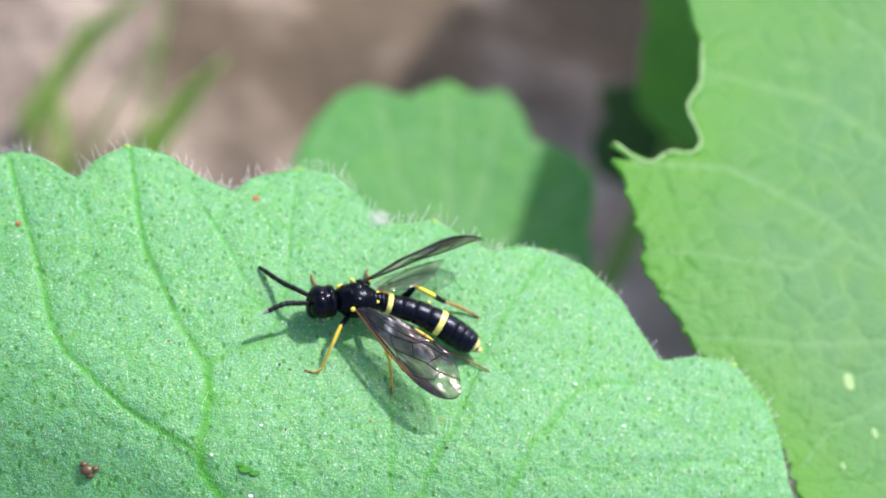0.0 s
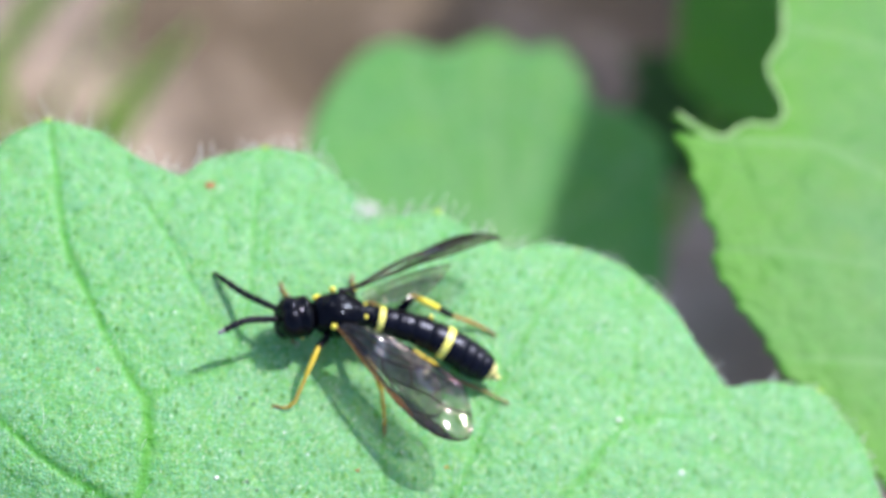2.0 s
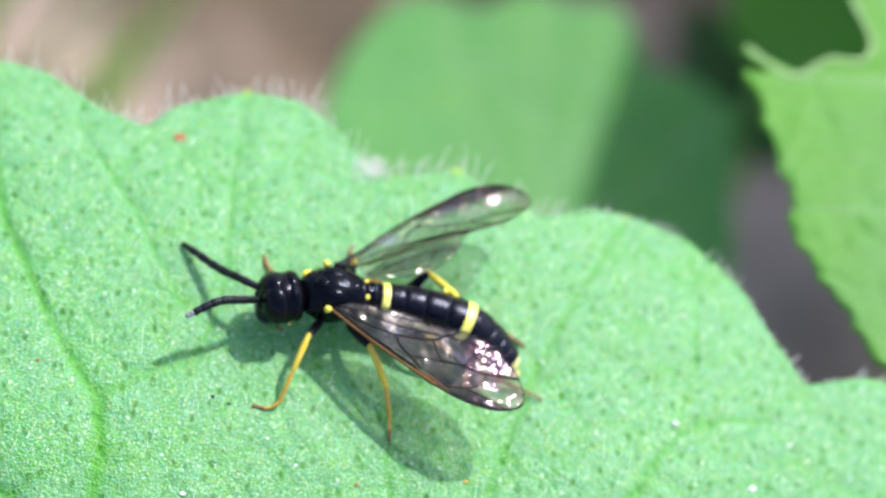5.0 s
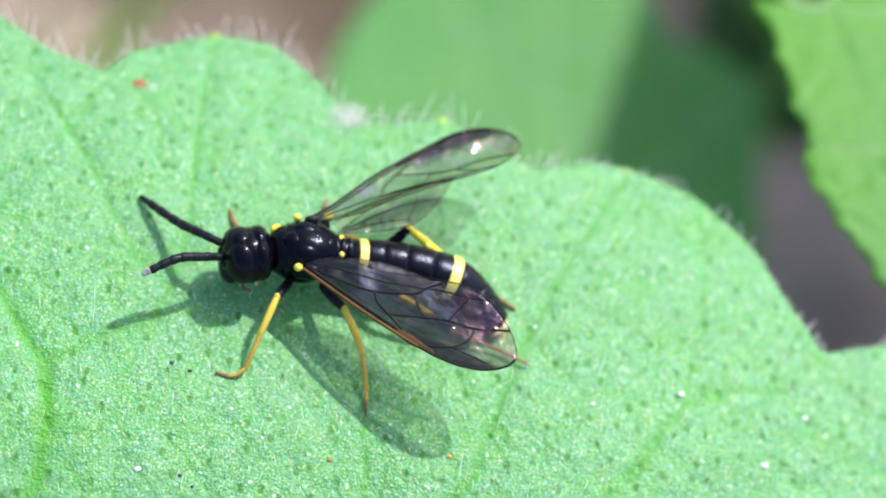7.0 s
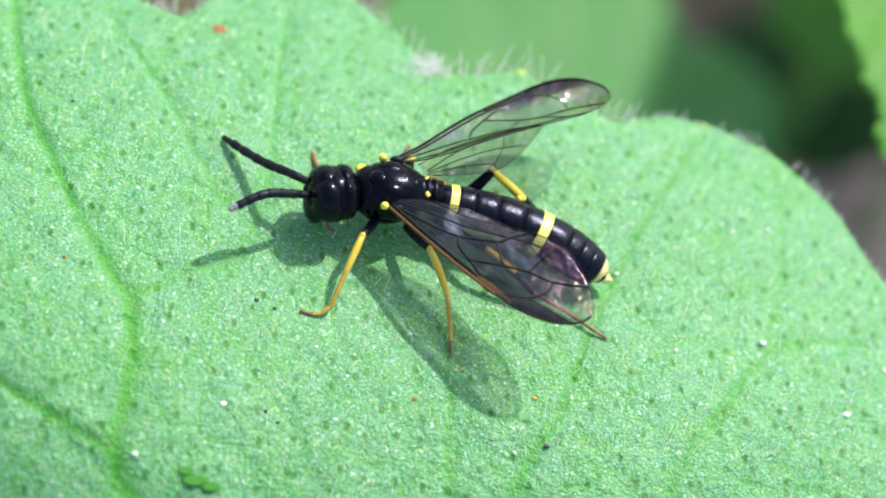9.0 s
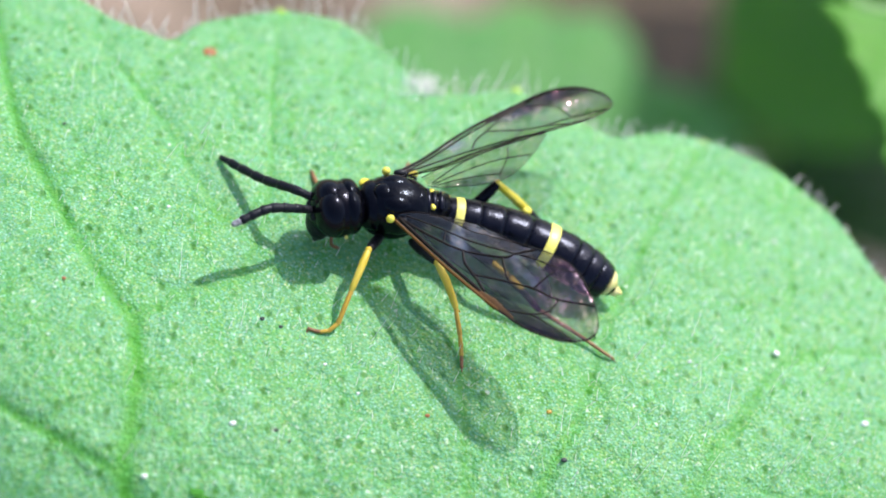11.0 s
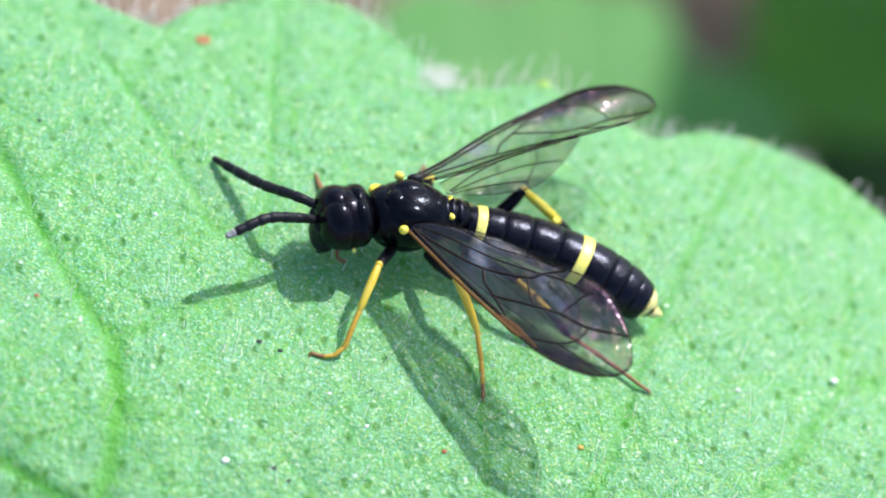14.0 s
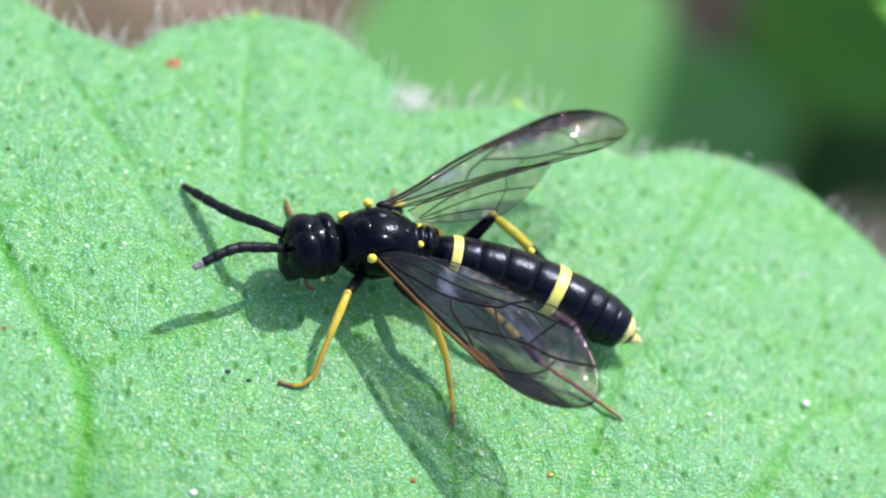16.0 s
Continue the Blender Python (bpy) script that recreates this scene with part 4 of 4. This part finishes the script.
FAR_HIND_VEINS = [([(0.7, -0.6), (1.6, -0.55), (2.6, -0.62), (3.4, -0.80), (3.65, -0.88)], 0.03), ([(0.7, -0.66), (1.4, -0.74), (2.1, -0.92), (2.5, -1.08), (2.5, -1.22)], 0.026),
                  ([(3.2, -0.36), (3.0, -0.7), (2.5, -1.12)], 0.026), ([(0.7, -0.55), (1.7, -0.28), (3.0, -0.24), (3.9, -0.30)], 0.034)]


def vein_tube(points, r, sign, fold=0.0):
    line = [Vector((p.x, p.y * sign, ripple(p.x, p.y, fold))) for p in smooth_line([(x, y, 0) for x, y in points], 6)]
    return tube(line, [r] * len(line), 6)


def wing(sign):
    size = 1.0 if sign > 0 else 1.035
    lead, trail = ([(x * size, y * size) for x, y in spread(edge)] for edge in (FORE_LEAD, FORE_TRAIL))
    fold = 0.0 if sign > 0 else 0.95
    hind_lead, hind_trail, hind_veins = (HIND_LEAD, HIND_TRAIL, HIND_VEINS) if sign > 0 else (FAR_HIND_LEAD, FAR_HIND_TRAIL, FAR_HIND_VEINS)
    fore = part("fore_wing", film_shape(lead, trail, sign, fold), WING, sawfly, "smoky transparent fore wing with dark veins and iridescent shine")
    spots = np.array([v.co[:] for v in fore.data.vertices]) / MM
    along, over = spots[:, 0] / size, spots[:, 1] * sign / size
    cloud = np.clip((along - 3.1) / 0.5, 0, 1) * (0.06 + np.clip((over - 0.28) / 0.16, 0, 1) * 0.8) + np.clip((2.4 - along) / 1.6, 0, 1) * (0.42 if sign > 0 else 0.15)
    fore.data.attributes.new("smoke", "FLOAT", "POINT").data.foreach_set("value", cloud)
    for points, r in FORE_VEINS:
        part("vein", vein_tube([(x * size, y * size) for x, y in points], r * (0.95 if sign > 0 else 0.62), sign, fold), VEIN, fore)
    k = round(len(lead) * 0.5)
    part("front_edge", vein_tube(lead[:k + 1:4], 0.046 if sign > 0 else 0.042, sign), RIM if sign > 0 else VEIN, fore, "amber base of the front edge" if sign > 0 else "")
    part("outer_edge", vein_tube(lead[k::3], 0.035, sign), VEIN, fore, "dark outer front edge")
    part("rear_edge", vein_tube(trail[::3], 0.014, sign, fold), VEIN, fore)
    part("wing_spot", tube([Vector((x, y * sign, ripple(x, y))) for x, y in ((3.1, 0.62), (3.7, 0.68), (4.4, 0.76))], [0.06, 0.13, 0.05], 10, 0.3), STIGMA if sign > 0 else VEIN, fore, "brown cell on the front edge" if sign > 0 else "dark cell on the front edge")
    hl, ht = spread(hind_lead), spread(hind_trail)
    hind = part("hind_wing", film_shape(hl, ht, sign), WING, sawfly, "clear hind wing tucked under the fore wing")
    for points, r in hind_veins:
        part("vein", vein_tube(points, r * 0.55, sign), VEIN, hind)
    part("rear_edge", vein_tube(ht[::3], 0.009, sign), VEIN, hind)
    part("front_edge", vein_tube(hl[::3], 0.014, sign), VEIN, hind)
    return fore, hind


NEAR_HINGE, FAR_HINGE = Vector(P(0.35, 0.12, 1.95)), Vector(P(0.45, 1.56, 1.95))


def wing_pose(hinge, tip, edge):
    x = (Vector(tip) - hinge).normalized()
    e = Vector(edge)
    y = (e - x * e.dot(x)).normalized()
    z = x.cross(y)
    return Matrix.Translation(hinge * MM) @ Matrix((x, y, z)).transposed().to_4x4()


near_fore, near_hindwing = wing(1)
far_fore, far_hindwing = wing(-1)

# tip of each wing over the time, the way its leading edge faces, and by how much the hind wing is turned up from it
NEAR_TIPS = [
    (0, 5.27, -4.12, 2.20, -0.2, -1, -0.3, 0),
    (1.5, 5.08, -4.33, 2.29, -0.2, -1, -0.3, 0),
    (2.2, 5.28, -4.08, 2.47, -0.2, -1, -0.3, 0),
    (2.5, 5.39, -3.94, 2.55, -0.2, -1, -0.3, 0),
    (2.7, 5.59, -3.67, 2.61, -0.2, -1, -0.3, 0),
    (2.8, 6.50, -1.90, 2.50, -0.2, -1, 0.02, 0),
    (2.9, 6.48, -1.97, 2.47, -0.2, -1, 0.02, 0),
    (3, 6.34, -2.36, 2.43, -0.2, -1, 0.02, 0),
    (3.1, 6.44, -2.10, 2.40, -0.2, -1, 0.02, 0),
    (3.2, 6.08, -2.91, 2.37, -0.2, -1, 0.02, 0),
    (3.4, 6.07, -2.95, 2.30, -0.2, -1, 0.02, 0),
    (3.5, 6.49, -1.98, 2.35, -0.2, -1, 0.02, 0),
    (3.6, 6.77, -0.81, 2.40, -0.2, -1, 0.02, 0),
    (3.8, 6.49, -1.96, 2.43, -0.2, -1, 0.02, 0),
    (4, 6.64, -1.42, 2.47, -0.2, -1, 0.02, 0),
    (4.2, 6.41, -2.17, 2.50, -0.2, -1, 0.02, 0),
    (6.3, 5.76, -3.20, 3.34, -0.2, -1, -0.3, 0),
    (6.5, 5.81, -3.12, 3.34, -0.2, -1, -0.3, 0),
    (6.7, 5.93, -2.95, 3.25, -0.2, -1, -0.3, 0),
    (6.9, 6.21, -2.36, 3.30, -0.2, -1, -0.3, 0),
    (7, 6.01, -2.80, 3.25, -0.2, -1, -0.3, 0),
    (7.3, 5.98, -2.87, 3.25, -0.2, -1, -0.3, 0),
    (7.5, 6.25, -2.27, 3.26, -0.2, -1, -0.3, 0),
    (7.6, 6.12, -2.60, 3.22, -0.2, -1, -0.3, 0),
    (7.7, 6.33, -2.08, 3.23, -0.2, -1, -0.3, 0),
    (7.8, 6.24, -2.32, 3.22, -0.2, -1, -0.3, 0),
    (8, 6.20, -2.43, 3.21, -0.2, -1, -0.3, 0),
    (8.5, 5.78, -3.22, 3.20, -0.2, -1, -0.3, 0),
    (9, 5.63, -3.44, 3.26, -0.2, -1, -0.3, 0),
    (9.5, 5.53, -3.57, 3.29, -0.2, -1, -0.3, 0),
    (10, 5.19, -3.96, 3.42, -0.2, -1, -0.3, 0),
    (12.5, 5.20, -3.96, 3.37, -0.2, -1, -0.3, 0),
    (14.5, 5.02, -4.17, 3.37, -0.2, -1, -0.3, 0),
    (16, 5.05, -4.14, 3.34, -0.2, -1, -0.3, 0),
]
FAR_TIPS = [
    (0, 6.11, 4.71, 2.50, -0.27, 0.75, -0.6, 25),
    (1.5, 6.14, 4.65, 2.50, -0.27, 0.75, -0.6, 25),
    (2.5, 6.20, 4.53, 2.52, -0.27, 0.75, -0.6, 25),
    (2.7, 6.22, 4.50, 2.50, -0.27, 0.75, -0.6, 25),
    (2.8, 6.52, 3.81, 2.48, -0.3, 0.8, -0.5, 20),
    (3, 6.52, 3.81, 2.50, -0.3, 0.8, -0.5, 20),
    (3.2, 6.55, 3.73, 2.51, -0.3, 0.8, -0.5, 20),
    (3.4, 6.27, 4.40, 2.51, -0.3, 0.8, -0.5, 20),
    (3.5, 6.45, 3.99, 2.50, -0.3, 0.8, -0.5, 20),
    (3.6, 6.62, 3.60, 2.00, 0, 0.86, -0.46, 0),
    (3.8, 6.88, 2.48, 1.88, 0, 0.86, -0.46, 0),
    (4, 6.94, 1.87, 1.75, 0, 0.86, -0.46, 0),
    (4.1, 6.92, 2.07, 1.69, 0, 0.86, -0.46, 0),
    (4.2, 6.38, 4.20, 2.39, -0.39, 0.9, -0.2, 0),
    (6.3, 5.98, 5.34, 2.61, -0.39, 0.9, -0.2, 0),
    (6.5, 5.87, 5.49, 2.64, -0.39, 0.9, -0.2, 0),
    (7, 6.23, 4.93, 2.70, -0.39, 0.9, -0.2, 0),
    (7.5, 6.08, 5.16, 2.76, -0.39, 0.9, -0.2, 0),
    (7.6, 6.53, 4.32, 2.77, -0.39, 0.9, -0.2, 0),
    (8, 6.45, 4.49, 2.82, -0.39, 0.9, -0.2, 0),
    (8.5, 6.41, 4.54, 2.89, -0.39, 0.9, -0.2, 0),
    (9, 6.36, 4.61, 2.96, -0.39, 0.9, -0.2, 0),
    (10, 6.32, 4.69, 2.96, -0.39, 0.9, -0.2, 0),
    (12.5, 6.33, 4.67, 2.98, -0.39, 0.9, -0.2, 0),
    (14.5, 6.41, 4.51, 3.00, -0.39, 0.9, -0.2, 0),
    (16, 6.42, 4.49, 3.01, -0.39, 0.9, -0.2, 0),
]
# the point on which the lens is focused: the near foot, for a while the leaf before it
focus = new("focus_point")
cam.data.dof.focus_object = focus
FOCUS = [(0, -1.0, -8.0), (0.6, -1.0, -10.0), (1.2, 0.0, -14.0), (2.0, 0.0, -16.0), (3.0, 0.0, -15.0), (3.6, 0.0, -13.0), (4.2, -0.5, -11.0), (6.2, -1.7, -5.0), (7.5, -1.7, -4.0), (8.5, -1.7, -1.6), (12.3, -1.7, -2.0), (16, -1.7, -2.0)]


LEAF_2_SWAY = [(0, -0.35, 0), (0.5, -0.2, -0.05), (1, 0.1, -0.05), (1.5, 0.42, 0.12), (2, 0.3, 0.05), (2.5, 0.42, 0.05), (3, 0.22, -0.05), (3.5, 0.3, 0.0), (4, 0.38, 0.06),
               (6.5, 0.35, 1.1), (7.2, 0.35, 1.05), (8, 0.25, 0.85), (8.5, 0.3, 0.8), (10, 0.45, 0.75), (12.5, 1.2, 0.6), (16, 1.2, 0.6)]
LEAF_3_SWAY = [(0, 0.0, 0.0), (1.5, 2.2, 1.1), (3.5, 2.4, 1.1), (6.5, 3.4, 0.5), (8, 3.3, 0.5), (9, 2.8, 1.2), (10, 2.9, 2.3), (12.5, 3.9, 3.2), (16, 4.0, 3.3)]


ABDOMEN = [(0, 0, 2, 0, 0), (2.5, 0, 2, 0, 0), (4, -0.05, 4, 8, -4), (6.3, 0, 10, 20, -12), (7.6, 0, 10, 20, -12), (8.3, 0, 6, 12, -8), (8.8, 0.18, 4.5, 2, 0), (9, 0.18, 4.5, 2, 0), (12.5, 0.16, 4, 2, 0),
           (15, 0.18, 3.5, 1, 0), (15.6, 0.28, 3, 0, 1), (16, 0.34, 3, -1, 1)]
FAR_LEG = [(0, 20, -2.5, 7.3), (2.3, 20, -2.5, 7.3), (2.7, 0, 0, 0), (7.4, 0, 0, 0), (7.5, -4, 4, 40), (7.6, -10, 3, 73), (7.7, -4, -2, 71), (7.8, -3, -24, 42), (7.9, 0, -27, 32), (8, 2, -29, 21), (8.2, 7, -18, 19),
           (8.3, 10, -8, 19), (8.5, 10.7, -3.7, 15.8), (8.7, 8, -2, 11), (9, 0, 0, 0), (16, 0, 0, 0)]
# its last column: how far the leg is drawn back into the hip
NEAR_LEG = [(0, 0, 13, 0), (2.1, 0, 13, 0), (2.2, -28, 38, 1.6), (2.35, 0, 13, 0.2), (2.7, 0, 13, 0), (2.8, -28, 38, 0.9), (2.9, -32, 43, 0.4), (3, -28, 49, 1.3), (3.1, -28, 54, 1.3), (3.2, 0, 14, 0.2), (3.5, 0, 13, 0),
            (3.6, -26, 42, 1.0), (3.7, -28, 54, 1.1), (3.8, 0, 14, 0.2), (6.5, 0, 14, 0), (6.6, -28, 49, 1.4), (6.7, -24, 47, 0.9), (6.8, 0, 14, 0.2), (7.2, 0, 14, 0.4), (7.3, -28, 29, 1.1), (7.4, -28, 27, 1.1),
            (7.5, -28, 37, 1.2), (7.6, -32, 52, 1.8), (7.7, 0, 16, 0.3), (7.8, 0, 12, 0), (8.4, 0, 9, 0), (9, 0, 5, 0), (10, 0, 3, 0), (12.5, 0, 0, 0), (16, 0, 0, 0)]


def motions():
    walk(focus, [(t, pose(x * MM, y * MM, 0)) for t, x, y in FOCUS])
    way = (AXIS[-1] - AXIS[0]).normalized()
    side = way.cross(Vector((0, 0, 1))).normalized()
    whole, end = [], []
    for t, out, turn, droop, swing in ABDOMEN:
        m = Matrix.Translation((WAIST + way * out) * MM) @ pose(0, 0, 0, 0, 0, turn)
        whole.append((t, m))
        end.append((t, m @ Matrix.Translation(AXIS[BEND] * MM) @ Matrix.Rotation(radians(-droop), 4, side) @ pose(0, 0, 0, 0, 0, swing)))
    walk(abdomen, whole)
    walk(rear, end)
    walk(far_hind, [(t, Matrix.Translation(HIP * MM) @ pose(0, 0, 0, a, b, c)) for t, a, b, c in FAR_LEG])
    reach = (Vector(on_leaf(6.75, -2.55)) - NEAR_HIP).normalized()
    walk(near_hind, [(t, Matrix.Translation(NEAR_HIP * MM) @ pose(0, 0, 0, 0, b, c) @ Matrix.Translation(reach * (-back * MM))) for t, b, c, back in NEAR_LEG])
    walk(leaf_2, [(t, pose(x * MM, y * MM, -3 * MM)) for t, x, y in LEAF_2_SWAY])
    walk(leaf_3, [(t, pose(x * MM, y * MM, -40 * MM)) for t, x, y in LEAF_3_SWAY])
    for (fore, hindw), hinge, rows, side, tuck in (((near_fore, near_hindwing), NEAR_HINGE, NEAR_TIPS, 1, 17), ((far_fore, far_hindwing), FAR_HINGE, FAR_TIPS, -1, 0)):
        keys = [(t, wing_pose(hinge, P(x, y, z), (side * ex, side * ey, side * ez))) for t, x, y, z, ex, ey, ez, _ in rows]
        walk(fore, keys)
        walk(hindw, [(t, m @ pose(0, 0, 0.00012, row[7], 0, tuck)) for (t, m), row in zip(keys, rows)])


motions()
